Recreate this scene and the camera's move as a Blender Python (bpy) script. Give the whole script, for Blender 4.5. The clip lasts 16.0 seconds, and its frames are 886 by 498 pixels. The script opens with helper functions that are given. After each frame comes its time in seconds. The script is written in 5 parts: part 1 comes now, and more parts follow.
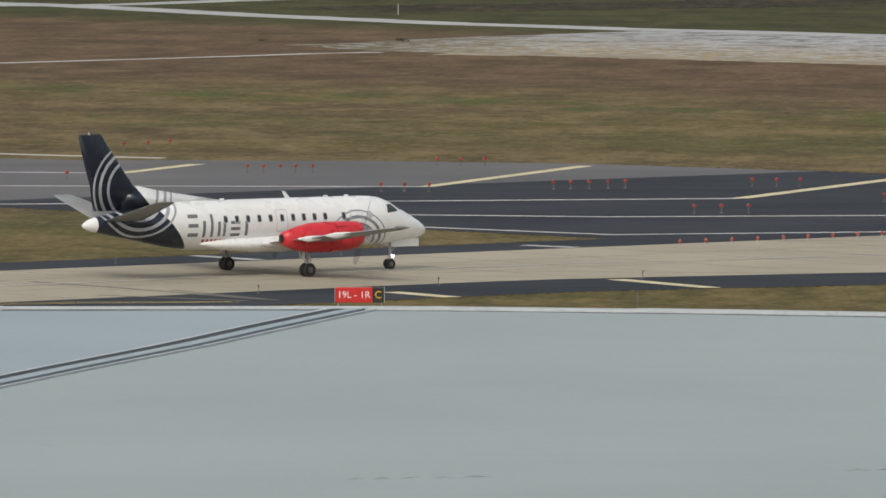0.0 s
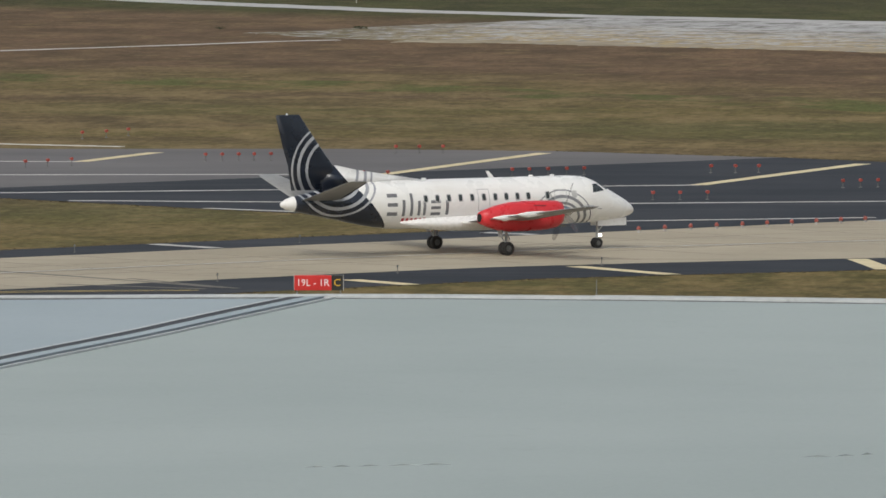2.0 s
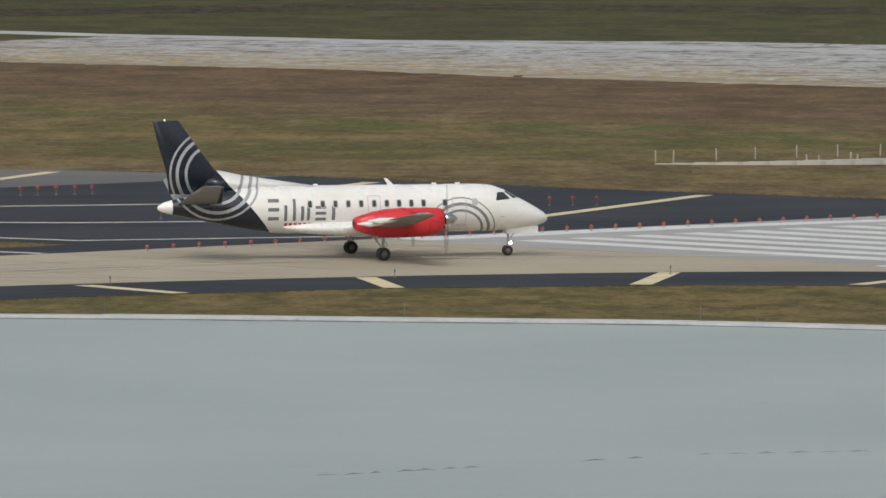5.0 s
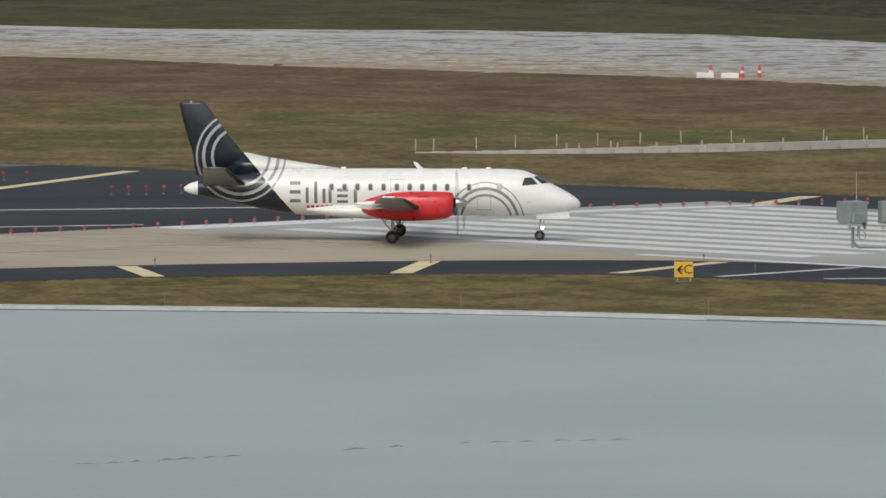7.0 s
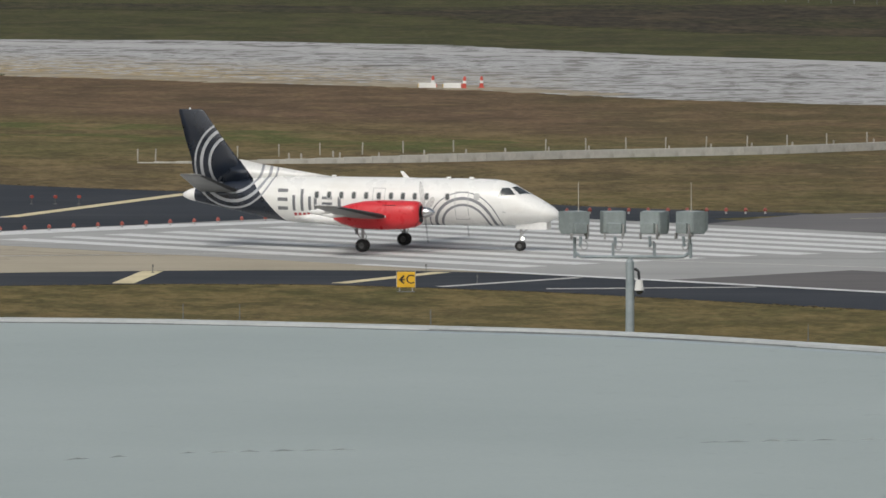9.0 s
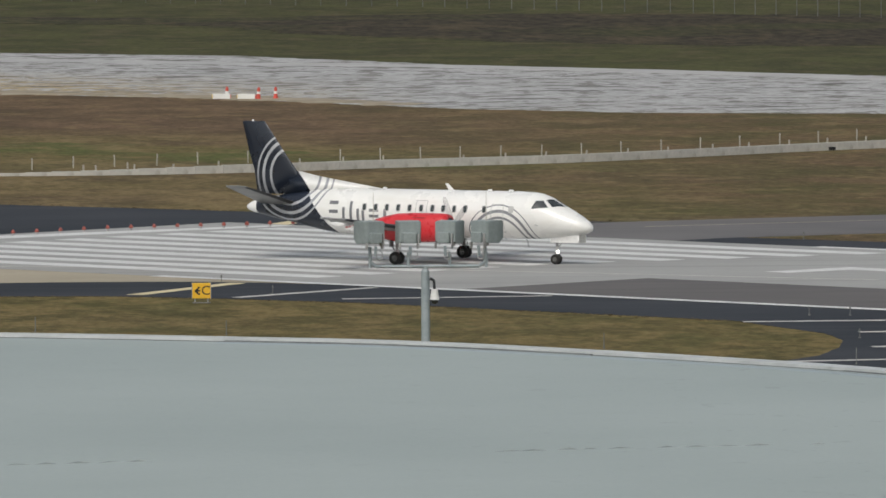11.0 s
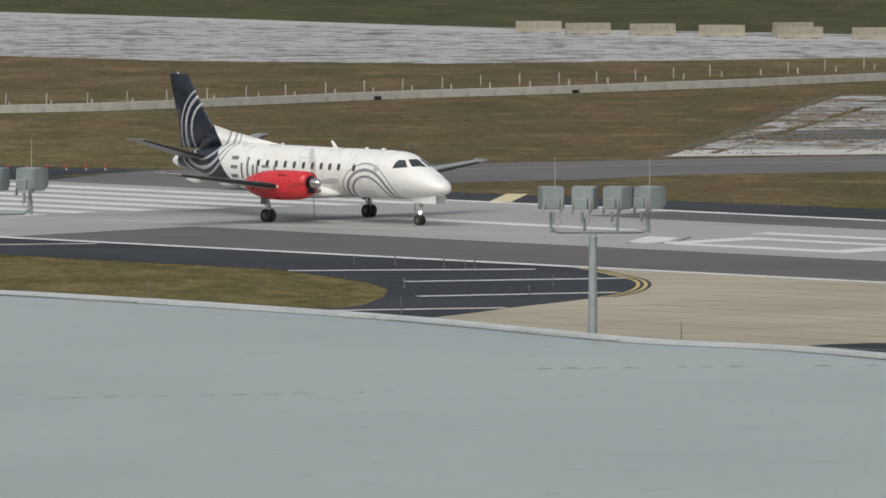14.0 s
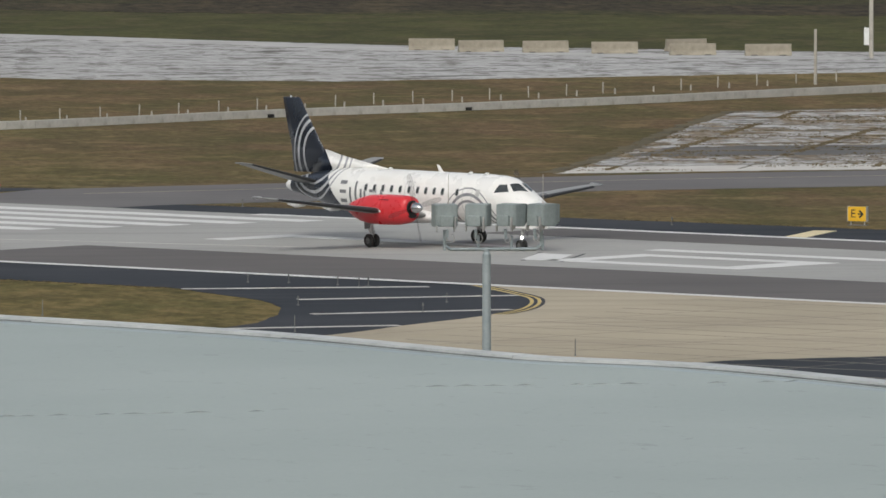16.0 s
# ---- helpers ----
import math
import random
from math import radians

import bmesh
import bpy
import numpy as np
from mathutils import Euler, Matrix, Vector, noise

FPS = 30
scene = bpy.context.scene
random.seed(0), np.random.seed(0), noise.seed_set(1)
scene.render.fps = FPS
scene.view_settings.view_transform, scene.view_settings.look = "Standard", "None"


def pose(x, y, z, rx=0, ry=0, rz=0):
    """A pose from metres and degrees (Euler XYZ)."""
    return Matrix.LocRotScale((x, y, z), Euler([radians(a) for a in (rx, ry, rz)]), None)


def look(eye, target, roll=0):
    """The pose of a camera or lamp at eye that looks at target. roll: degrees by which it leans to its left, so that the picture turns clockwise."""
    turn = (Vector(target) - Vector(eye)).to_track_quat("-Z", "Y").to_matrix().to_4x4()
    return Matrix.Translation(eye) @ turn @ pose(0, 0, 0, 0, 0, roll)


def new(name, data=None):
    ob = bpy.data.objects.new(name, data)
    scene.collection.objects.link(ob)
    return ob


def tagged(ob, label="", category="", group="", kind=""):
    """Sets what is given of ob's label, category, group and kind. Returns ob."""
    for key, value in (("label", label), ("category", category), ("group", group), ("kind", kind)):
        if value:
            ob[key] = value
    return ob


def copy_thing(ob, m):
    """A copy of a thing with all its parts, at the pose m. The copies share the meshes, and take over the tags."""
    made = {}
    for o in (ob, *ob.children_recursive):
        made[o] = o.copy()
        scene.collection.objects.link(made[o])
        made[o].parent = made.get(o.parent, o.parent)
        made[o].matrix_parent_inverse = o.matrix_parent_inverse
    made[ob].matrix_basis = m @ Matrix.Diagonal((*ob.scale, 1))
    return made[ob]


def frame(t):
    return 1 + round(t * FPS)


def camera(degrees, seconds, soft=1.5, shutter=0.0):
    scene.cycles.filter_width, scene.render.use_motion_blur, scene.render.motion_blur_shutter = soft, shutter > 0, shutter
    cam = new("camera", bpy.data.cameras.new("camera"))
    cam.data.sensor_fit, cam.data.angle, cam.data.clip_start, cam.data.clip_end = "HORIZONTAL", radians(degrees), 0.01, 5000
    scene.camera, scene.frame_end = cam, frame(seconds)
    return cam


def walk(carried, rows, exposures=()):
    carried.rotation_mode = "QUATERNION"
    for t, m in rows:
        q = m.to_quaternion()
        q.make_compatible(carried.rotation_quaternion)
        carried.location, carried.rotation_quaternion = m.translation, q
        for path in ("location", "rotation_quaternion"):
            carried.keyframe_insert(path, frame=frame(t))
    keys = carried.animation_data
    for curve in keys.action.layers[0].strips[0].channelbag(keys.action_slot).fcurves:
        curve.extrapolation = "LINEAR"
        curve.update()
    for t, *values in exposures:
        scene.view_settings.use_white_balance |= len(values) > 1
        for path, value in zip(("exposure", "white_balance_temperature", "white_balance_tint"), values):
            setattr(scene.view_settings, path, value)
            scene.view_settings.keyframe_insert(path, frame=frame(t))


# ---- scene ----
cam = camera(4.276, 16.0, soft=1.6)
EYE_Z = 29.75
PAN = [
    (0.0, -3.7341, -2.9041, 0.127),
    (0.1, -3.6360, -2.8650, 0.150),
    (0.2, -3.4900, -2.8050, 0.180),
    (0.3, -3.4610, -2.7600, 0.215),
    (0.5, -3.4536, -2.7575, 0.257),
    (1.0, -3.5580, -2.9350, 0.245),
    (1.5, -3.5886, -2.9998, 0.037),
    (2.0, -3.5354, -2.9642, -0.052),
    (2.5, -3.1757, -2.7745, -0.148),
    (2.8, -2.8635, -2.8777, -0.073),
    (3.0, -2.0994, -2.8764, -0.193),
    (3.2, -1.8460, -2.8700, -0.150),
    (5.3, -0.9759, -2.8785, -0.064),
    (5.5, -0.8029, -2.9430, -0.079),
    (5.8, -0.3720, -3.0060, -0.030),
    (6.0, -0.1892, -2.9651, -0.010),
    (6.5, -0.1172, -2.8980, -0.040),
    (7.0, 0.0000, -2.9303, -0.005),
    (7.5, 0.4131, -2.8788, 0.062),
    (8.0, 0.7597, -2.8461, 0.093),
    (8.5, 1.1580, -2.9445, 0.181),
    (9.0, 1.3431, -2.8810, 0.060),
    (9.3, 1.5740, -2.8780, 0.020),
    (9.5, 1.9059, -2.8640, -0.080),
    (9.7, 2.0291, -2.8727, -0.170),
    (11.8, 2.8371, -2.8140, -0.240),
    (12.0, 3.0762, -2.8955, -0.190),
    (12.3, 3.2600, -2.9230, -0.200),
    (12.5, 3.3022, -2.9420, -0.200),
    (13.0, 3.4484, -3.0190, -0.140),
    (13.5, 3.5709, -3.0220, -0.140),
    (13.6, 3.5940, -3.0350, -0.110),
    (13.8, 4.3260, -3.0700, 0.020),
    (13.9, 4.4790, -3.0800, 0.080),
    (14.0, 4.5315, -3.0864, 0.125),
    (14.5, 4.5256, -2.9740, -0.030),
    (15.0, 4.5856, -2.9623, -0.022),
    (15.5, 4.6538, -3.0078, -0.109),
    (15.7, 4.6760, -3.0050, -0.090),
    (15.8, 4.7520, -3.0040, -0.070),
    (15.9, 4.9920, -3.0020, -0.050),
    (16.0, 5.0458, -3.0009, -0.040),
]
# where the camera stands it only turns: pan to the right, tilt, roll
walk(cam, [(t, pose(0, 0, EYE_Z, 90 + tilt, 0, -pan) @ pose(0, 0, 0, 0, 0, roll)) for t, pan, tilt, roll in PAN],
     exposures=[(t, e, 6500, 8.4) for t, e in ((0.0, -0.04), (3.0, -0.08), (6.0, -0.15), (9.0, -0.19), (12.0, -0.16), (14.0, -0.12), (16.0, -0.09))])

# ---- light: thin overcast, a soft sun high behind the camera ----
SUN_AZ, SUN_EL = 200.0, 46.0
world = bpy.data.worlds.new("sky")
scene.world = world
world.use_nodes = True
_n = world.node_tree.nodes
_sky = _n.new("ShaderNodeTexSky")
_sky.sky_type, _sky.sun_disc = "NISHITA", False
_sky.sun_elevation, _sky.sun_rotation = radians(SUN_EL), radians(SUN_AZ)
_sky.dust_density, _sky.air_density = 4.0, 1.2
_hsv = _n.new("ShaderNodeHueSaturation")
_hsv.inputs["Saturation"].default_value = 0.45
world.node_tree.links.new(_sky.outputs[0], _hsv.inputs["Color"])
world.node_tree.links.new(_hsv.outputs[0], _n["Background"].inputs[0])
_n["Background"].inputs[1].default_value = 0.14
sun_data = bpy.data.lights.new("sun", "SUN")
sun_data.energy, sun_data.angle, sun_data.color = 0.85, radians(18), (1.0, 0.975, 0.89)
sun = new("sun", sun_data)
sun.matrix_world = look((0, 0, 80), (0 - 80 * math.sin(radians(SUN_AZ)), -80 * math.cos(radians(SUN_AZ)), 80 - 80 * math.tan(radians(SUN_EL))))
scene.view_settings.exposure = 0.0


# ---- materials ----
class Nodes:
    """Short hand for a node material."""

    def __init__(self, name):
        self.m = bpy.data.materials.new(name)
        self.m.use_nodes = True
        self.t = self.m.node_tree
        self.b = self.t.nodes["Principled BSDF"]
        self.co = self.t.nodes.new("ShaderNodeTexCoord")

    def put(self, socket, v):
        if isinstance(v, (int, float)):
            socket.default_value = v
        elif isinstance(v, tuple):
            socket.default_value = (*v, 1) if len(v) == 3 and socket.type == "RGBA" else v
        else:
            self.t.links.new(v, socket)

    def math(self, op, a, b=0.0, c=0.0):
        n = self.t.nodes.new("ShaderNodeMath")
        n.operation = op
        for i, v in enumerate((a, b, c)):
            self.put(n.inputs[i], v)
        return n.outputs[0]

    def coords(self, scale=(1, 1, 1), turn=0.0, kind="Object"):
        n = self.t.nodes.new("ShaderNodeMapping")
        n.inputs["Scale"].default_value = scale
        n.inputs["Rotation"].default_value = (0, 0, radians(turn))
        self.t.links.new(self.co.outputs[kind], n.inputs[0])
        return n.outputs[0]

    def noise(self, scale, detail=4.0, rough=0.55, vec=None):
        n = self.t.nodes.new("ShaderNodeTexNoise")
        n.inputs["Scale"].default_value = scale
        n.inputs["Detail"].default_value = detail
        n.inputs["Roughness"].default_value = rough
        self.t.links.new(vec or self.co.outputs["Object"], n.inputs["Vector"])
        return n.outputs["Fac"]

    def ramp(self, v, lo, hi, a=0.0, b=1.0):
        n = self.t.nodes.new("ShaderNodeMapRange")
        for i, x in enumerate((v, lo, hi, a, b)):
            self.put(n.inputs[i], x)
        return n.outputs[0]

    def mix(self, fac, a, b, mode="MIX"):
        n = self.t.nodes.new("ShaderNodeMix")
        n.data_type, n.blend_type = "RGBA", mode
        self.put(n.inputs[0], fac), self.put(n.inputs[6], a), self.put(n.inputs[7], b)
        return n.outputs[2]

    def bump(self, h, strength, distance=0.01):
        n = self.t.nodes.new("ShaderNodeBump")
        n.inputs["Strength"].default_value, n.inputs["Distance"].default_value = strength, distance
        self.t.links.new(h, n.inputs["Height"])
        self.t.links.new(n.outputs[0], self.b.inputs["Normal"])

    def xyz(self):
        n = self.t.nodes.new("ShaderNodeSeparateXYZ")
        self.t.links.new(self.co.outputs["Object"], n.inputs[0])
        return n.outputs

    def done(self, col, rough=0.6, metal=0.0, spec=0.5):
        self.put(self.b.inputs["Base Color"], col)
        self.put(self.b.inputs["Roughness"], rough)
        self.put(self.b.inputs["Metallic"], metal)
        self.put(self.b.inputs["Specular IOR Level"], spec)
        return self.m


def worn(name, a, b, coarse=0.5, fine=8.0, rough=0.6, metal=0.0, bump=0.15, dirt=None, spec=0.5):
    """Two tones mixed by a coarse and a fine grain, with fine relief."""
    k = Nodes(name)
    c, f = k.noise(coarse, 5), k.noise(fine, 3)
    col = k.mix(k.ramp(k.math("ADD", k.math("MULTIPLY", c, 0.6), k.math("MULTIPLY", f, 0.4)), 0.36, 0.64), a, b)
    if dirt:
        col = k.mix(k.ramp(k.noise(coarse * 2.7, 6, 0.7), 0.58, 0.75, 0, 0.6), col, dirt)
    k.bump(f, bump, 0.01)
    return k.done(col, k.ramp(f, 0.2, 0.8, max(rough - 0.1, 0.02), min(rough + 0.1, 1)), metal, spec)


def grass_material():
    """Dormant turf: belts of rust, olive and straw, broken by short streaks and tufts."""
    k = Nodes("dry grass")
    big = k.noise(1.0, 6, 0.62, k.coords((0.014, 0.022, 1), 0))
    band = k.noise(1.0, 5, 0.6, k.coords((0.008, 0.05, 1), -12))
    mid = k.noise(1.0, 6, 0.68, k.coords((0.17, 0.075, 1), 8))
    blotch = k.noise(1.0, 5, 0.62, k.coords((0.16, 0.085, 1), -6))
    streak = k.noise(1.0, 4, 0.62, k.coords((0.24, 0.17, 1), 4))
    crisp = k.noise(1.0, 4, 0.7, k.coords((2.6, 0.85, 1), 5))
    fine = k.ramp(k.math("ADD", k.math("MULTIPLY", k.noise(1.0, 6, 0.72, k.coords((1.3, 0.45, 1), 5)), 0.6), k.math("MULTIPLY", crisp, 0.4)), 0.36, 0.64)
    brown = k.mix(fine, (0.078, 0.054, 0.031), (0.176, 0.128, 0.071))
    olive = k.mix(fine, (0.084, 0.068, 0.027), (0.188, 0.152, 0.062))
    tan = k.mix(fine, (0.132, 0.096, 0.046), (0.270, 0.200, 0.100))
    straw = k.mix(fine, (0.170, 0.126, 0.060), (0.310, 0.236, 0.120))
    green = k.mix(fine, (0.040, 0.052, 0.017), (0.098, 0.112, 0.038))
    rusty = k.mix(fine, (0.086, 0.052, 0.031), (0.178, 0.112, 0.066))
    col = k.mix(k.ramp(band, 0.42, 0.58), brown, olive)
    col = k.mix(k.ramp(mid, 0.47, 0.60, 0, 0.85), col, tan)
    col = k.mix(k.ramp(mid, 0.45, 0.36, 0, 0.5), col, k.mix(big, (0.058, 0.042, 0.026), (0.047, 0.047, 0.021)))
    col = k.mix(k.ramp(big, 0.54, 0.64, 0, 0.5), col, green)
    col = k.mix(k.ramp(streak, 0.53, 0.66, 0, 0.45), col, straw)
    col = k.mix(k.ramp(streak, 0.46, 0.34, 0, 0.5), col, k.mix(blotch, green, rusty))
    # a belt of reddish dead growth below the old strip, a greener mown line, and greener turf beyond
    x, y, z = k.xyz()
    far = k.math("ADD", y, k.math("MULTIPLY", x, 0.79))
    wave = k.math("ADD", far, k.math("MULTIPLY", k.math("SUBTRACT", big, 0.5), 60.0))
    rust = k.mix(k.ramp(blotch, 0.38, 0.62), k.mix(fine, (0.066, 0.045, 0.030), (0.108, 0.073, 0.048)), k.mix(fine, (0.116, 0.074, 0.046), (0.214, 0.138, 0.086)))
    rust = k.mix(k.ramp(streak, 0.55, 0.66, 0, 0.5), rust, tan)
    col = k.mix(k.math("MULTIPLY", k.ramp(wave, 738, 768, 0, 0.82), k.ramp(x, 22, 50, 1, 0)), col, rust)
    lush = k.mix(fine, (0.050, 0.068, 0.020), (0.110, 0.132, 0.042))
    col = k.mix(k.math("MULTIPLY", k.math("COMPARE", wave, 731, 7), k.ramp(blotch, 0.44, 0.60, 0, 0.8)), col, lush)
    # turf beyond the old strip: green with dull patches, browner before the pad
    beyond = k.ramp(far, 866, 880, 0, 0.95)
    turf = k.mix(k.ramp(blotch, 0.40, 0.60), k.mix(fine, (0.034, 0.036, 0.017), (0.066, 0.066, 0.030)), k.mix(fine, (0.048, 0.054, 0.021), (0.096, 0.098, 0.040)))
    turf = k.mix(k.ramp(streak, 0.52, 0.62, 0, 0.55), turf, k.mix(fine, (0.078, 0.064, 0.036), (0.138, 0.114, 0.064)))
    turf = k.mix(k.ramp(big, 0.56, 0.66, 0, 0.5), turf, k.mix(fine, (0.036, 0.034, 0.019), (0.075, 0.068, 0.038)))
    col = k.mix(beyond, col, turf)
    # ranker, darker growth towards the old apron
    rank = k.mix(k.ramp(blotch, 0.40, 0.60), k.mix(fine, (0.044, 0.044, 0.019), (0.098, 0.090, 0.038)), k.mix(fine, (0.092, 0.058, 0.034), (0.182, 0.124, 0.070)))
    rank = k.mix(k.ramp(streak, 0.54, 0.64, 0, 0.55), rank, tan)
    col = k.mix(k.math("MULTIPLY", k.ramp(x, 22, 48, 0, 0.75), k.ramp(far, 850, 830)), col, rank)
    # the strip nearest the camera is kept greener
    tufty = k.noise(1.0, 6, 0.7, k.coords((0.30, 0.16, 1), 40))
    near = k.mix(k.ramp(tufty, 0.40, 0.58), k.mix(fine, (0.044, 0.043, 0.015), (0.108, 0.096, 0.034)), k.mix(fine, (0.122, 0.090, 0.036), (0.238, 0.182, 0.078)))
    near = k.mix(k.ramp(blotch, 0.54, 0.64, 0, 0.5), near, k.mix(fine, (0.048, 0.056, 0.018), (0.100, 0.108, 0.036)))
    col = k.mix(k.math("MULTIPLY", k.ramp(y, 605, 575), k.ramp(big, 0.30, 0.55, 0.6, 0.95)), col, near)
    k.bump(fine, 0.6, 0.08)
    return k.done(col, 0.95, 0, 0.1)


def brush_material():
    """Dead brush and rank weeds: dark, in clumps, with dull green between."""
    k = Nodes("dead brush")
    clump = k.noise(1.0, 6, 0.7, k.coords((0.16, 0.06, 1), 5))
    big = k.noise(1.0, 4, 0.6, k.coords((0.03, 0.035, 1)))
    fine = k.ramp(k.noise(1.0, 5, 0.7, k.coords((0.9, 0.22, 1), 5)), 0.36, 0.64)
    col = k.mix(fine, (0.026, 0.022, 0.016), (0.068, 0.056, 0.038))
    col = k.mix(k.ramp(clump, 0.50, 0.60, 0, 0.8), col, k.mix(fine, (0.060, 0.048, 0.030), (0.112, 0.090, 0.054)))
    col = k.mix(k.ramp(big, 0.50, 0.62, 0, 0.7), col, k.mix(fine, (0.034, 0.038, 0.017), (0.076, 0.076, 0.033)))
    k.bump(fine, 0.8, 0.1)
    return k.done(col, 0.95, 0, 0.1)


def pavement_material(name, a, b, crack, joints=None, streak=0.0, amount=0.5):
    """Paving seen at a low angle: patches, tyre streaks along the way, dark weathered cracks."""
    k = Nodes(name)
    big, fine = k.noise(0.07, 5), k.noise(3.0, 5, 0.7)
    col = k.mix(k.ramp(k.math("ADD", k.math("MULTIPLY", big, 0.65), k.math("MULTIPLY", fine, 0.35)), 0.38, 0.62), a, b)
    if streak:
        s = k.noise(1.0, 5, 0.6, k.coords((0.02, 0.9, 1), 46.64 + streak))
        col = k.mix(k.ramp(s, 0.52, 0.72, 0, amount), col, crack)
    k.bump(fine, 0.25, 0.01)
    return k.done(col, k.ramp(fine, 0.2, 0.8, 0.75, 0.95), 0, 0.3)


def old_concrete_material(name, brown):
    """Old slabs with dark weathered streaks; brown: how much dry growth covers them."""
    k = Nodes(name)
    patch = k.noise(0.06, 5, 0.6)
    fine = k.noise(1.1, 5, 0.75)
    grain = k.noise(1.0, 5, 0.75, k.coords((1.0, 0.5, 1), 6))
    split = k.noise(1.0, 6, 0.72, k.coords((0.42, 0.30, 1), 6))
    crack = k.noise(1.0, 5, 0.66, k.coords((0.13, 0.28, 1), 4))
    col = k.mix(k.ramp(fine, 0.35, 0.65), (0.30, 0.297, 0.292), (0.55, 0.545, 0.54))
    col = k.mix(k.ramp(grain, 0.52, 0.62, 0, 0.55), col, (0.24, 0.23, 0.215))
    col = k.mix(k.ramp(patch, 0.50, 0.62, 0, 0.4), col, (0.31, 0.30, 0.285))
    col = k.mix(k.ramp(split, 0.525, 0.570, 0, 0.75), col, k.mix(fine, (0.085, 0.080, 0.072), (0.17, 0.155, 0.13)))
    col = k.mix(k.ramp(crack, 0.565, 0.59, 0, 0.75), col, (0.085, 0.080, 0.070))
    if brown:
        grow = k.noise(1.0, 5, 0.7, k.coords((0.30, 0.17, 1), 6))
        col = k.mix(k.ramp(grow, 0.475, 0.55, 0, 0.9), col, k.mix(k.ramp(grain, 0.4, 0.6), (0.075, 0.062, 0.044), (0.27, 0.205, 0.13)))
    else:
        x, y, z = k.xyz()
        far = k.math("ADD", y, k.math("MULTIPLY", x, 0.79))
        # dry growth creeps over the near side towards its end
        creep = k.noise(1.0, 6, 0.75, k.coords((0.5, 0.42, 1), 6))
        cover = k.math("MULTIPLY", k.ramp(far, 872, 838), k.ramp(x, 32, 4))
        col = k.mix(k.math("MULTIPLY", cover, k.ramp(creep, 0.45, 0.52, 0, 0.9)), col, k.mix(k.ramp(fine, 0.4, 0.6), (0.21, 0.150, 0.072), (0.50, 0.385, 0.190)))
        # moss and soil over the broken tip
        tip = k.math("MULTIPLY", k.ramp(x, -48, -62), k.ramp(creep, 0.40, 0.52, 0, 0.9))
        col = k.mix(tip, col, k.mix(k.ramp(fine, 0.4, 0.6), (0.075, 0.066, 0.036), (0.17, 0.14, 0.082)))
    k.bump(fine, 0.4, 0.02)
    return k.done(col, 0.9, 0, 0.2)


def livery_material(name="livery paint"):
    """White over navy with silver rings, in the aeroplane's own metres."""
    k = Nodes(name)
    x, y, z = k.xyz()
    wear = k.noise(0.9, 5)
    white = k.mix(k.ramp(wear, 0.35, 0.7), (0.84, 0.835, 0.815), (0.79, 0.78, 0.75))
    # exhaust and oil film low on the sides
    film = k.noise(1.0, 5, 0.6, k.coords((0.25, 1, 2.2)))
    white = k.mix(k.math("MULTIPLY", k.ramp(film, 0.5, 0.7), 0.18), white, (0.50, 0.46, 0.38))
    edge = k.math("SUBTRACT", k.math("MULTIPLY", k.math("SUBTRACT", z, 1.22), -0.856), 4.93)
    navy = k.math("MAXIMUM", k.math("LESS_THAN", x, edge), k.math("GREATER_THAN", z, 4.36))
    col = k.mix(navy, white, (0.010, 0.015, 0.027))

    def rings(cx, cz, radii):
        dx, dz = k.math("SUBTRACT", x, cx), k.math("SUBTRACT", z, cz)
        d = k.math("SQRT", k.math("ADD", k.math("MULTIPLY", dx, dx), k.math("MULTIPLY", dz, dz)))
        out = None
        for r, w in radii:
            one = k.math("COMPARE", d, r, w / 2)
            out = one if out is None else k.math("MAXIMUM", out, one)
        return out

    tail = rings(-7.72, 4.15, ((2.20, 0.10), (1.86, 0.16), (1.42, 0.14)))
    tone = k.mix(navy, (0.33, 0.34, 0.36), (0.40, 0.41, 0.43))
    col = k.mix(tail, col, tone)
    front = k.math("MULTIPLY", rings(4.5, 1.05, ((1.86, 0.06), (1.56, 0.15), (1.24, 0.12))), k.math("GREATER_THAN", x, 2.0))
    cone = k.math("MULTIPLY", k.math("GREATER_THAN", -9.86, x), k.math("LESS_THAN", z, 3.05))
    col = k.mix(front, col, (0.22, 0.225, 0.24))
    col = k.mix(cone, col, (0.80, 0.79, 0.77))
    k.b.inputs["Coat Weight"].default_value = 0.3
    return k.done(col, k.ramp(wear, 0.3, 0.7, 0.22, 0.36))


def glow(name, colour, strength):
    k = Nodes(name)
    k.b.inputs["Emission Color"].default_value = (*colour, 1)
    k.b.inputs["Emission Strength"].default_value = strength
    return k.done(colour, 0.3)


def blur_material():
    k = Nodes("spinning blade")
    tr = k.t.nodes.new("ShaderNodeBsdfTransparent")
    mx = k.t.nodes.new("ShaderNodeMixShader")
    mx.inputs[0].default_value = 0.17
    k.done((0.10, 0.10, 0.11), 0.4)
    k.t.links.new(tr.outputs[0], mx.inputs[1])
    k.t.links.new(k.b.outputs[0], mx.inputs[2])
    k.t.links.new(mx.outputs[0], k.t.nodes["Material Output"].inputs["Surface"])
    return k.m


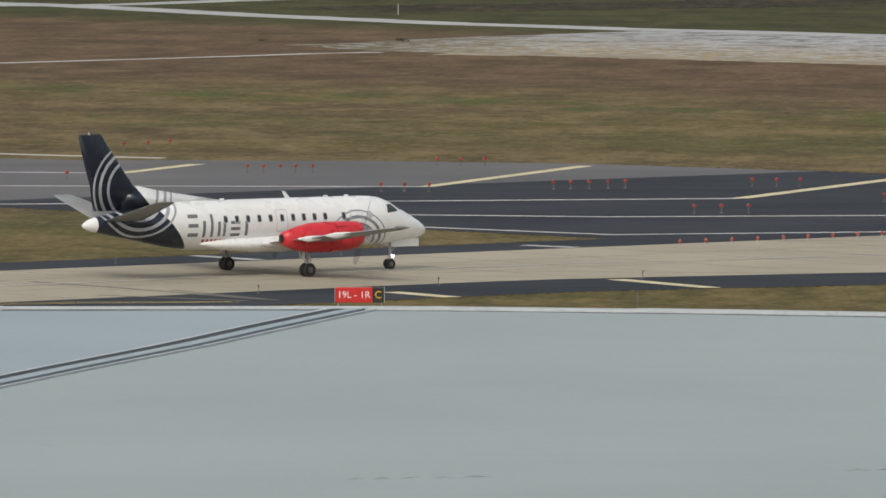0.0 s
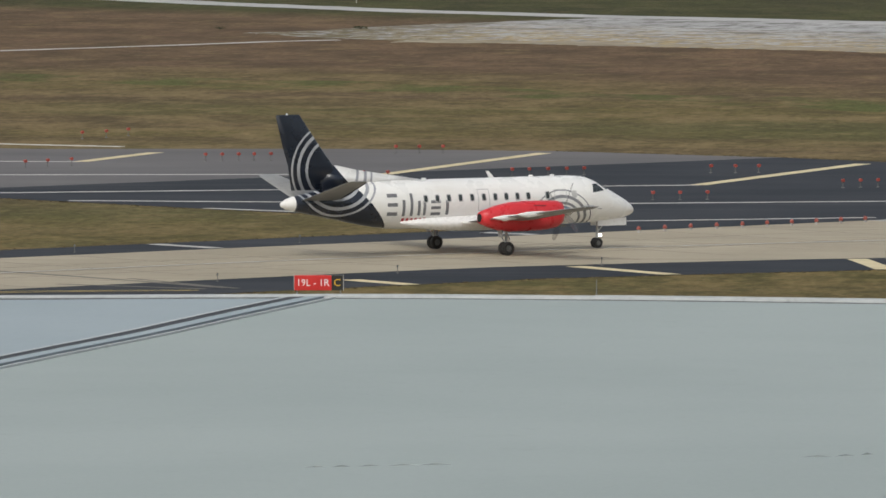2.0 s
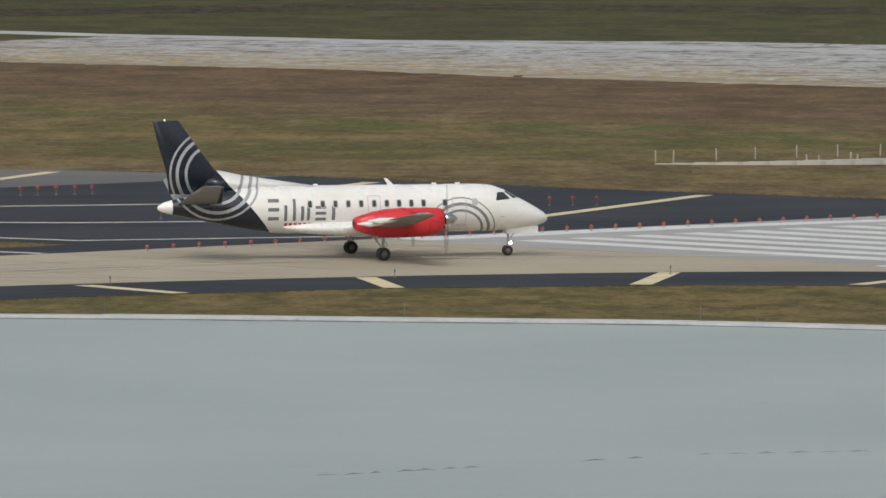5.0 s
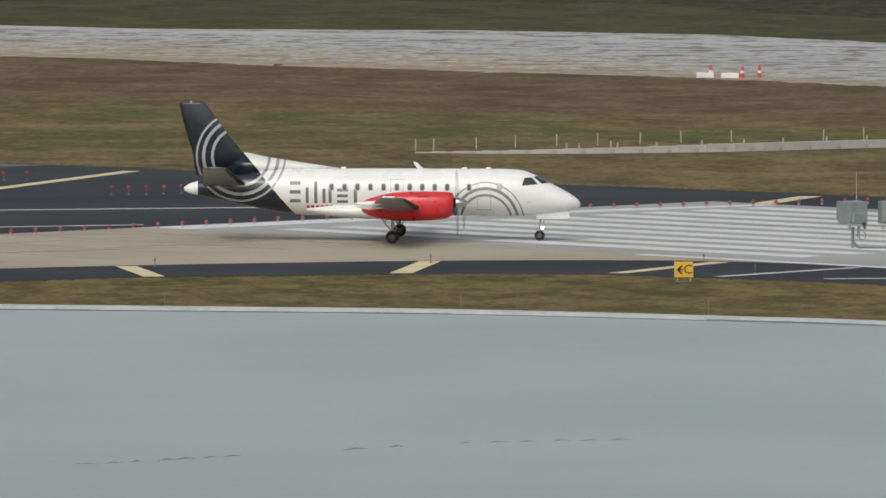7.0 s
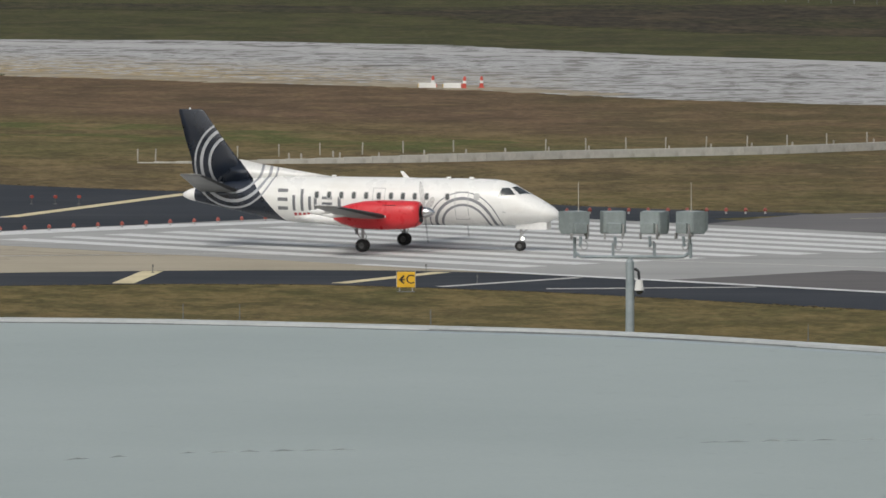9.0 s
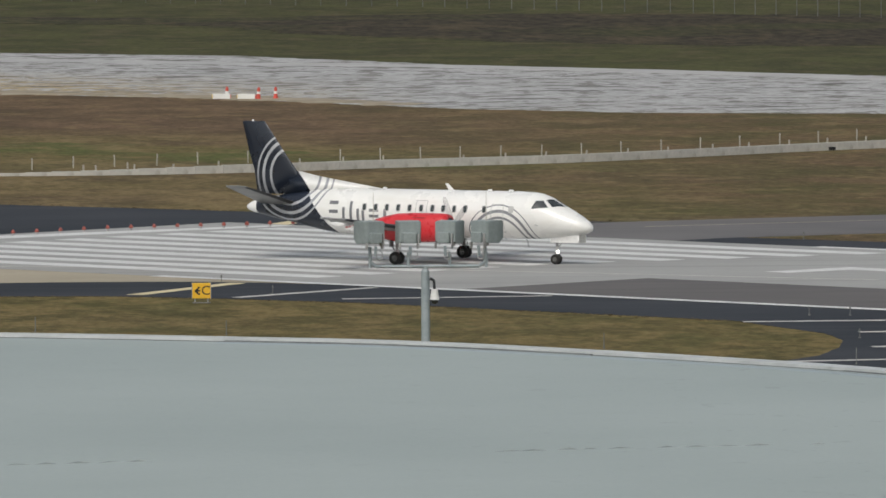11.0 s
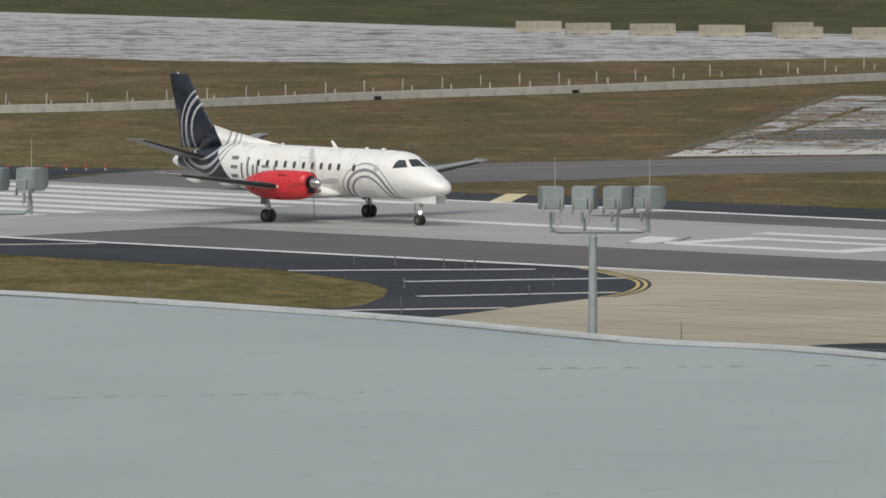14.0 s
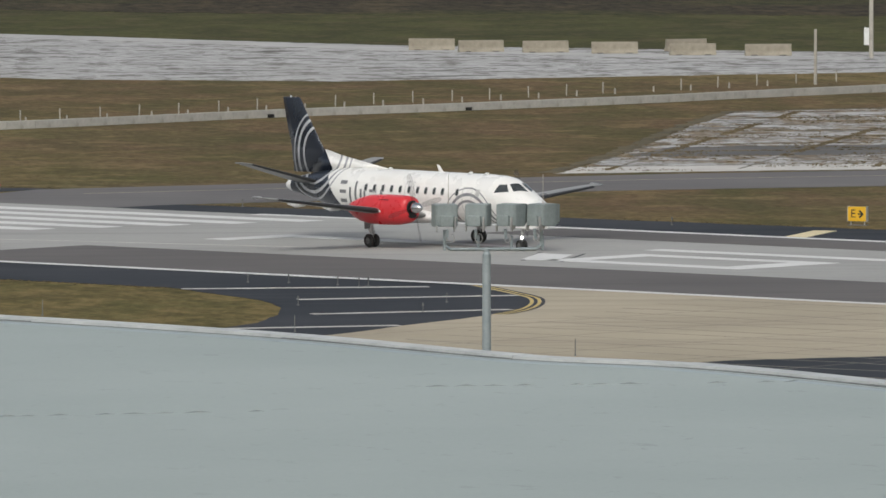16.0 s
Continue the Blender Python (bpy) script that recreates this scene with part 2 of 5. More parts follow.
def roof_material(name, tone_a, tone_b):
    k = Nodes(name)
    big = k.noise(1.0, 5, 0.55, k.coords((0.12, 0.10, 1)))
    fine = k.noise(9.0, 4, 0.7)
    stain = k.noise(0.8, 6, 0.7)
    fleck = k.noise(1.0, 5, 0.75, k.coords((1.6, 0.9, 1)))
    col = k.mix(k.ramp(big, 0.35, 0.65), tone_a, tone_b)
    col = k.mix(k.ramp(stain, 0.6, 0.75, 0, 0.3), col, (0.29, 0.325, 0.315))
    col = k.mix(k.math("MULTIPLY", k.ramp(fleck, 0.60, 0.65, 0, 0.5), k.ramp(k.xyz()[0], 4, 14, 0.2, 1)), col, (0.24, 0.265, 0.265))
    k.bump(fine, 0.12, 0.004)
    return k.done(col, k.ramp(fine, 0.2, 0.8, 0.6, 0.8), 0, 0.3)


M = dict(
    grass=grass_material(),
    black=pavement_material("sealed black asphalt", (0.012, 0.016, 0.023), (0.035, 0.038, 0.046), (0.070, 0.071, 0.074), streak=45, amount=0.5),
    grey=pavement_material("aged grey asphalt", (0.118, 0.112, 0.113), (0.16, 0.152, 0.150), (0.09, 0.086, 0.086), streak=0.01),
    side=pavement_material("runway asphalt", (0.105, 0.098, 0.096), (0.14, 0.13, 0.125), (0.075, 0.07, 0.07), streak=0.01),
    concrete=pavement_material("taxiway concrete", (0.335, 0.291, 0.215), (0.435, 0.381, 0.288), (0.16, 0.142, 0.112), streak=90, amount=0.45),
    runway=pavement_material("grooved runway concrete", (0.30, 0.298, 0.285), (0.385, 0.382, 0.366), (0.20, 0.20, 0.195), streak=0.01, amount=0.5),
    old=old_concrete_material("weathered old concrete", 0.0),
    apron=old_concrete_material("overgrown old concrete", 0.15),
    patch=pavement_material("dark repaired apron", (0.075, 0.072, 0.072), (0.14, 0.135, 0.13), (0.2, 0.17, 0.12), streak=46, amount=0.6),
    weed=worn("tan weeds", (0.11, 0.085, 0.046), (0.20, 0.158, 0.092), 0.3, 3, 0.95),
    fringe=worn("dry growth on concrete", (0.20, 0.16, 0.105), (0.40, 0.345, 0.255), 0.25, 1.2, 0.95, dirt=(0.12, 0.10, 0.07)),
    fringe_dark=worn("rank growth", (0.050, 0.042, 0.020), (0.120, 0.092, 0.044), 0.3, 1.4, 0.95, dirt=(0.17, 0.13, 0.08)),
    track=worn("grey gravel track", (0.34, 0.335, 0.325), (0.47, 0.465, 0.455), 0.2, 2, 0.95),
    white=worn("white road paint", (0.56, 0.56, 0.55), (0.70, 0.70, 0.69), 0.4, 4, 0.8, dirt=(0.38, 0.38, 0.365)),
    thin=worn("thin faded paint", (0.42, 0.405, 0.38), (0.58, 0.56, 0.53), 0.4, 4, 0.8),
    cream=worn("yellow road paint", (0.56, 0.47, 0.27), (0.72, 0.62, 0.40), 0.4, 4, 0.8),
    yellow=worn("taxiway yellow paint", (0.50, 0.37, 0.11), (0.60, 0.46, 0.18), 0.4, 4, 0.8),
    seam=worn("worn joint sealant", (0.19, 0.172, 0.14), (0.31, 0.28, 0.225), 0.2, 3, 0.9),
    joint=worn("joint sealant", (0.13, 0.12, 0.10), (0.2, 0.18, 0.15), 1, 9, 0.9),
    roof=roof_material("roof membrane", (0.326, 0.372, 0.360), (0.362, 0.409, 0.396)),
    roof_blue=roof_material("bluish roof membrane", (0.315, 0.37, 0.395), (0.35, 0.405, 0.43)),
    lapmark_gap_shade=worn("lifted lap and gap shade", (0.20, 0.225, 0.22), (0.28, 0.31, 0.305), 3, 20, 0.7),
    # dark tones put the shade under the roof cap into the drip colour
    drip=worn("drip edge with painted shade", (0.085, 0.092, 0.095), (0.20, 0.215, 0.215), 0.8, 6, 0.7),
    rim=worn("dark wheel rim", (0.07, 0.07, 0.07), (0.14, 0.14, 0.135), 4, 20, 0.5),
    cap=worn("roof edge metal", (0.40, 0.42, 0.42), (0.56, 0.58, 0.575), 1.2, 14, 0.5, dirt=(0.2, 0.2, 0.19)),
    gap=worn("dark joint gap", (0.02, 0.022, 0.025), (0.05, 0.052, 0.058), 2, 20, 0.7),
    wall=worn("rendered wall", (0.40, 0.40, 0.38), (0.5, 0.5, 0.48), 0.4, 6, 0.8),
    livery=livery_material(),
    white_paint=worn("white aircraft paint", (0.74, 0.735, 0.72), (0.82, 0.815, 0.80), 0.8, 8, 0.3, bump=0.0),
    wing=worn("grey wing paint", (0.22, 0.22, 0.216), (0.32, 0.32, 0.312), 0.9, 7, 0.45, bump=0.0, dirt=(0.14, 0.135, 0.125)),
    red=worn("red nacelle paint", (0.58, 0.028, 0.036), (0.63, 0.036, 0.044), 0.5, 2.5, 0.30, bump=0.0),
    boot=worn("black rubber boot", (0.016, 0.016, 0.017), (0.03, 0.03, 0.03), 2, 10, 0.55),
    dark=worn("dark opening", (0.008, 0.008, 0.008), (0.015, 0.015, 0.015), 2, 10, 0.7),
    rubber=worn("tyre rubber", (0.014, 0.014, 0.014), (0.032, 0.031, 0.03), 5, 30, 0.85),
    metal=worn("bare metal", (0.42, 0.42, 0.42), (0.6, 0.6, 0.6), 2, 20, 0.3, 0.9, 0.05),
    polished=worn("polished spinner", (0.52, 0.52, 0.52), (0.62, 0.62, 0.62), 2, 20, 0.14, 1.0, 0.0),
    strut=worn("landing gear paint", (0.30, 0.30, 0.30), (0.42, 0.42, 0.41), 3, 20, 0.45),
    stake=worn("dull grey stake", (0.10, 0.10, 0.098), (0.17, 0.168, 0.16), 3, 20, 0.7),
    glass=worn("tinted window", (0.025, 0.030, 0.031), (0.05, 0.058, 0.058), 2, 9, 0.06, bump=0.0, spec=0.8),
    script=worn("grey lettering paint", (0.13, 0.135, 0.145), (0.19, 0.195, 0.205), 1.5, 10, 0.35, bump=0.0),
    line=worn("panel line", (0.42, 0.42, 0.41), (0.5, 0.5, 0.49), 2, 10, 0.5),
    redbar=worn("red lettering paint", (0.42, 0.05, 0.06), (0.5, 0.07, 0.08), 2, 10, 0.4),
    blade=blur_material(),
    lamp_red=worn("red lamp housing", (0.36, 0.065, 0.048), (0.46, 0.09, 0.065), 3, 20, 0.4),
    lamp_rust=worn("dulled red lamp glass", (0.25, 0.058, 0.044), (0.34, 0.080, 0.060), 3, 20, 0.4),
    post=worn("weathered post", (0.33, 0.31, 0.27), (0.48, 0.45, 0.40), 1, 9, 0.8),
    barrier=worn("barrier concrete", (0.23, 0.205, 0.16), (0.37, 0.335, 0.27), 0.8, 2.5, 0.9, dirt=(0.15, 0.135, 0.11)),
    lowwall=worn("low wall concrete", (0.37, 0.36, 0.325), (0.50, 0.485, 0.445), 0.5, 5, 0.9, dirt=(0.2, 0.19, 0.155)),
    sign_red=worn("red sign face", (0.55, 0.02, 0.02), (0.65, 0.035, 0.03), 2, 10, 0.4),
    sign_yellow=worn("yellow sign face", (0.72, 0.42, 0.02), (0.80, 0.48, 0.04), 2, 10, 0.4),
    sign_black=worn("black sign face", (0.02, 0.02, 0.018), (0.03, 0.03, 0.026), 2, 10, 0.5),
    sign_white=worn("white sign legend", (0.75, 0.75, 0.74), (0.82, 0.82, 0.81), 2, 10, 0.5),
    flood=worn("grey floodlight housing", (0.21, 0.25, 0.25), (0.29, 0.33, 0.33), 2, 15, 0.5),
    mast=worn("galvanised mast", (0.28, 0.33, 0.35), (0.38, 0.43, 0.45), 2, 15, 0.5, 0.2),
    cone=worn("orange cone plastic", (0.48, 0.06, 0.045), (0.60, 0.09, 0.06), 3, 15, 0.5),
    plastic=worn("white plastic", (0.68, 0.68, 0.66), (0.80, 0.80, 0.78), 2, 10, 0.5),
    brush=brush_material(),
    leaf=worn("scrub leaves", (0.02, 0.028, 0.010), (0.055, 0.065, 0.022), 0.6, 4, 0.9),
    blade_grass=worn("grass blades", (0.085, 0.066, 0.032), (0.17, 0.13, 0.065), 0.12, 1.5, 0.95),
    bollard=worn("yellow bollard paint", (0.62, 0.42, 0.05), (0.72, 0.5, 0.09), 2, 10, 0.5),
    nav=glow("landing light", (1.0, 0.97, 0.9), 6.0),
    shed=worn("pale cladding", (0.55, 0.56, 0.55), (0.66, 0.67, 0.66), 0.3, 4, 0.6),
)


# ---- building helpers ----
def part(name, bm, material, parent=None, label="", smooth=False):
    """Links a bmesh as one mesh object, under a thing or a part where one is given."""
    me = bpy.data.meshes.new(name)
    bm.to_mesh(me)
    bm.free()
    if smooth:
        me.polygons.foreach_set("use_smooth", [True] * len(me.polygons))
    me.materials.append(M[material])
    ob = new(name, me)
    if parent is not None:
        ob.parent = parent
    return tagged(ob, label)


def thing(name, label, category, m=None, group="", kind=""):
    ob = new(name)
    if m is not None:
        ob.matrix_basis = m
    return tagged(ob, label, category, group, kind)


def box(bm, x0, x1, y0, y1, z0, z1, bevel=0.0, m=None):
    vs = [bm.verts.new((x, y, z)) for z in (z0, z1) for y in (y0, y1) for x in (x0, x1)]
    fs = [bm.faces.new([vs[i] for i in q]) for q in ((0, 2, 3, 1), (4, 5, 7, 6), (0, 1, 5, 4), (2, 6, 7, 3), (0, 4, 6, 2), (1, 3, 7, 5))]
    if m is not None:
        bmesh.ops.transform(bm, matrix=m, verts=vs)
    if bevel:
        es = list({e for f in fs for e in f.edges})
        bmesh.ops.bevel(bm, geom=es, offset=bevel, segments=2, affect="EDGES", profile=0.5)


def tube(bm, a, b, r0, r1=None, seg=10):
    a, b = Vector(a), Vector(b)
    turn = (b - a).to_track_quat("Z", "Y").to_matrix().to_4x4()
    bmesh.ops.create_cone(bm, cap_ends=True, segments=seg, radius1=r0, radius2=r0 if r1 is None else r1, depth=(b - a).length,
                          matrix=Matrix.Translation((a + b) / 2) @ turn)


def loft(bm, rings, cap=True):
    """Skins rings of equal length."""
    vs = [[bm.verts.new(p) for p in r] for r in rings]
    for a, b in zip(vs, vs[1:]):
        for i in range(len(a)):
            j = (i + 1) % len(a)
            bm.faces.new((a[i], a[j], b[j], b[i]))
    if cap:
        bm.faces.new(list(reversed(vs[0])))
        bm.faces.new(vs[-1])
    bmesh.ops.recalc_face_normals(bm, faces=bm.faces)


def lerp(table, x):
    xs = [r[0] for r in table]
    return [float(np.interp(x, xs, [r[i] for r in table])) for i in range(1, len(table[0]))]


# runway axes: s along the runway from the threshold, n across it from the near edge line
SD = Vector((0.686588, -0.727047, 0))
ND = Vector((0.727047, 0.686588, 0))
A0 = Vector((23.348, 560.692, 0)) - 50.122 * SD
RUN = Matrix(((SD.x, ND.x, 0, A0.x), (SD.y, ND.y, 0, A0.y), (0, 0, 1, 0), (0, 0, 0, 1)))


def W(s, n, z=0.0):
    return A0 + s * SD + n * ND + Vector((0, 0, z))


def smooth_line(pts, k=6):
    """A Catmull-Rom line through the points."""
    out = []
    for i in range(len(pts) - 1):
        p0, p1, p2, p3 = (Vector(pts[min(max(j, 0), len(pts) - 1)]) for j in (i - 1, i, i + 1, i + 2))
        for q in range(k):
            t = q / k
            out.append(0.5 * (2 * p1 + (p2 - p0) * t + (2 * p0 - 5 * p1 + 4 * p2 - p3) * t * t + (3 * p1 - p0 - 3 * p2 + p3) * t ** 3))
    return out + [Vector(pts[-1])]


def sheet(name, pts, z, material, label="", category="", wobble=0.0, kind="structure", thick=0.05):
    """A paved or painted area: a slab with its top at z."""
    pts = [Vector((p[0], p[1], 0)) for p in pts]
    if wobble:
        fine = []
        for a, b in zip(pts, pts[1:] + pts[:1]):
            c = max(1, min(120, int((b - a).length / 0.6)))
            d = Vector((-(b - a).y, (b - a).x, 0)).normalized() if c > 1 else Vector()
            for i in range(c):
                q = a.lerp(b, i / c)
                fine.append(q + d * wobble * (noise.noise(q * 0.35) + 0.7 * noise.noise(q * 1.3)))
        pts = fine
    bm = bmesh.new()
    top = [bm.verts.new((p.x, p.y, z)) for p in pts]
    low = [bm.verts.new((p.x, p.y, z - thick)) for p in pts]
    f = bm.faces.new(top)
    for i in range(len(pts)):
        j = (i + 1) % len(pts)
        bm.faces.new((top[i], low[i], low[j], top[j]))
    f.normal_update()
    bmesh.ops.triangulate(bm, faces=[f])
    bmesh.ops.recalc_face_normals(bm, faces=bm.faces)
    return tagged(part(name, bm, material), label, category, kind=kind)


def sn(pts):
    return [W(*p) for p in pts]


def ribbon(pts, w):
    """The outline of a strip w wide along a line."""
    pts = [Vector((p[0], p[1], 0)) for p in pts]
    left, right = [], []
    for i, p in enumerate(pts):
        d = (pts[min(i + 1, len(pts) - 1)] - pts[max(i - 1, 0)]).normalized()
        o = Vector((-d.y, d.x, 0)) * w / 2
        left.append(p + o), right.append(p - o)
    return left + right[::-1]


def lettering(text, size, material, parent, m, name="legend", align="CENTER"):
    cu = bpy.data.curves.new("legend", "FONT")
    cu.body, cu.size, cu.extrude, cu.align_x, cu.align_y = text, size, 0.004, align, "CENTER"
    tmp = bpy.data.objects.new("tmp", cu)
    scene.collection.objects.link(tmp)
    me = bpy.data.meshes.new_from_object(tmp.evaluated_get(bpy.context.evaluated_depsgraph_get()))
    bpy.data.objects.remove(tmp)
    me.materials.clear()
    me.materials.append(M[material])
    ob = new(name, me)
    ob.parent, ob.matrix_basis = parent, m
    return ob


# ---- ground and paving ----
def make_ground():
    bm = bmesh.new()
    bmesh.ops.create_grid(bm, x_segments=60, y_segments=60, size=3000, matrix=Matrix.Translation((0, 1200, 0)))
    tagged(part("ground", bm, "grass"), "dry brown and olive airfield grass reaching the horizon", "grass", kind="structure")


def make_paving():
    # blast pad before the threshold: sealed black, and an older grey end
    far = [(-150, -6), (-118, 12), (-101, 20), (-90, 33), (-79.5, 40.4), (-64, 45)]
    sheet("blast_pad_old", sn(far + [(-64, -19), (-90, -21), (-150, -30)]), 0.010, "grey", "old grey asphalt pad before the runway", "pavement", 0.25)
    sheet("blast_pad", sn([(-64, -19), (-64, 45), (-41, 46.5), (-30, 48.4), (-20, 50), (-10, 51.2), (-2, 51.6), (4, 53), (9, 54.5), (9, 41), (-6.5, 41), (-6.5, -13), (-14, -15), (-38, -17.6)]),
          0.014, "black", "black sealed blast pad with chevrons", "pavement", 0.2)
    # taxiway C, square to the runway, with black shoulders
    low = [(15.0, -130), (15.0, -73), (14.8, -46.5), (16.2, -38), (18.1, -31), (20.5, -24), (23.5, -17.5), (27.7, -10.2), (33, -4), (38, -1.0), (44, 0)]
    fil = [tuple(p)[:2] for p in smooth_line([(*p, 0) for p in low], 4)]
    sho = [(24.0, -130), (24.0, -75), (24.0, -48), (25.6, -41), (28.4, -31), (31.9, -25.4), (36.2, -18.3), (41, -14.0), (47, -12.0), (54, -10.6), (78, -10.6),
           (83.4, -13.2), (88.0, -15.4), (92.2, -18.8), (96.0, -23.2), (99.2, -28), (101.5, -34), (108, -48), (108, 0), (-12.5, 0)]
    sheet("taxiway_shoulder", sn([(-12.5, -130)] + sho), 0.018, "black", "black asphalt taxiway shoulder", "pavement", 0.15)
    sheet("taxiway", sn([(-6.5, 0.2), (-6.5, -130)] + fil + [(44, 0.2)]), 0.026, "concrete", "pale worn concrete taxiway", "taxiway")
    # taxiway joining further along, with its rounded black corner
    bend = [(86, 0.2), (88.5, -1.4), (91.8, -3.6), (95.4, -6.2), (98.4, -9.4), (101.0, -13.0), (102.6, -16.2), (104.0, -20.2), (105.2, -24.8), (107.2, -31), (110, -42), (119, -60)]
    bend = [tuple(p)[:2] for p in smooth_line([(*p, 0) for p in bend], 5)]
    sheet("taxiway_east", sn(bend + [(160, -60), (190, 0.2)]), 0.030, "concrete", "pale concrete taxiway beside the runway", "taxiway")
    for d, w, mat in ((0.08, 0.14, "yellow"), (0.24, 0.16, "black"), (0.40, 0.14, "yellow"), (0.56, 0.16, "black")):
        off = [(s + d * 0.8, n + d * 0.7) for s, n in bend[3:32]]
        sheet("taxi_edge_line", ribbon(sn(off), w), 0.036, mat, "taxiway edge line on black", "marking", thick=0.006)
    sheet("shoulder_east", sn([(131.4, -35.2), (134.5, -28.6), (145, -10), (190, -10), (190, -50), (131, -50)]), 0.034, "black", "black asphalt shoulder", "pavement", 0.15)
    # the runway
    sheet("runway", sn([(-6.5, 0), (-6.5, 41), (9, 41), (300, 41), (300, 0)]), 0.040, "runway", "grooved concrete runway", "runway")
    sheet("runway_side", sn([(50.2, 0.5), (50.2, 13.3), (300, 13.3), (300, 0.5)]), 0.046, "side", "brown grey asphalt runway side", "runway")
    sheet("runway_side", sn([(57, 34.2), (57, 40.6), (300, 40.6), (300, 34.2)]), 0.046, "side", "brown grey asphalt runway side", "runway")
    sheet("runway_shoulder", sn([(9, 41), (9, 46), (25.6, 46), (31, 46.5), (46, 48.3), (70, 50), (300, 50), (300, 41)]), 0.022, "black", "black asphalt runway shoulder", "pavement", 0.2)
    # taxiway on the far side
    sheet("taxiway_far", [(22, 605), (33.7, 626.9), (45, 631.8), (58.1, 636.9), (69.5, 641.4), (82, 644.6), (130, 652), (130, 634), (79, 626.6), (63, 622.6), (56.2, 616.5), (45.1, 612.2), (39, 609.2), (34, 604)],
          0.030, "grey", "grey asphalt taxiway", "taxiway", 0.1)
    # old broken apron and the old abandoned strip
    sheet("old_apron", [(62.8, 642.5), (67.5, 660), (72.7, 683), (77, 704), (82, 724), (92, 728), (140, 735), (140, 655), (82, 646)], 0.012, "apron", "broken old concrete apron with grass in its joints", "pavement", 0.5)
    sheet("apron_fringe", ribbon([(62.6, 643.5), (67.0, 660), (72.2, 683), (76.6, 704), (81.6, 724), (92, 728.5), (140, 735.5)], 0.9), 0.024, "fringe_dark", "dark rank growth along the edge of the old apron", "dry growth", 0.5)
    sheet("apron_patch", [(69.2, 663), (72.6, 675), (100, 679), (140, 683), (140, 668), (100, 665)], 0.02, "patch", "dark repaired band across the old apron", "pavement", 0.8)
    sheet("apron_front", [(63.4, 643), (65, 650.5), (82, 653), (140, 660), (140, 656), (82, 646.4)], 0.020, "thin", "pale clean concrete band of the old apron", "pavement", 0.3)
    sheet("old_strip", [(-69.5, 885), (-63, 874), (-58.5, 869.8), (-53.3, 866), (-41.4, 858.6), (-23.7, 847), (-11.7, 833), (5, 820), (18.9, 809.5), (33, 789), (45, 780), (61.3, 775), (92, 785), (140, 800),
                        (140, 812), (96.6, 827), (71.2, 841), (54, 858), (36.5, 875), (21, 898), (2, 909), (-20, 912), (-44.4, 920), (-54.2, 908), (-59.8, 900), (-65.7, 888)], 0.012, "old", "weathered pale concrete of an abandoned strip", "pavement", 0.8)
    sheet("dry_fringe", ribbon([(-56, 868), (-44, 862.5), (-23.7, 851.5), (-11.7, 837), (5, 823.5), (19, 812.5), (30, 797)], 5.0), 0.020, "fringe", "tan dry growth along the old strip", "dry growth", 2.4)
    # a ditch full of dead brush beyond the strip
    sheet("ditch", ribbon([(-71, 969), (-63.1, 978), (-56.4, 982), (-47.2, 987), (-38, 992), (-28.7, 998), (-12, 998), (4, 992), (22, 984), (40, 970), (56, 955), (70, 946), (84, 938), (104, 922), (134, 900)], 17), 0.015, "brush", "dark dead brush filling a shallow ditch", "brush", 3.0)
    sheet("rough_ground", [(14, 990), (28, 948), (44, 926), (60, 914), (81, 908), (103, 905), (145, 888), (145, 985), (80, 992), (40, 1002)], 0.012, "brush", "dark overgrown ground beyond the old strip", "brush", 3.0)
    sheet("track", ribbon([(-128, 1004), (-96, 980), (-85.4, 966), (-77.6, 955.4), (-68.6, 945.5), (-60.3, 936), (-53.3, 931), (-46.3, 924.5), (-37.3, 919.5), (-28.3, 913), (-20.9, 907.9), (0, 895), (20, 881), (36.5, 871.5), (48.5, 860.5), (60, 847.5), (70, 834), (82, 823), (100, 812)], 5.0), 0.02, "track", "pale service track", "road", 0.3)
    sheet("track", ribbon([(-130, 978), (-96, 979), (-89.8, 983.6), (-85.2, 991), (-78.8, 1000.5), (-73.2, 1008.3), (-67.8, 1014.4), (-61.3, 1026)], 4.0), 0.016, "track", "pale service track", "road", 0.3)
    sheet("track", ribbon([(-110, 815), (-93, 837), (-83, 847.1), (-77.4, 852.9), (-71.8, 858.8), (-66.1, 865.9), (-61.4, 869.5)], 1.0), 0.02, "thin", "narrow pale footworn track", "road", 0.2)
    sheet("pad_kerb", ribbon(sn([(-150, 5), (-118, 19), (-106, 23), (-100, 25.5)]), 0.7), 0.03, "thin", "pale concrete edge of the pad", "kerb", 0.1)


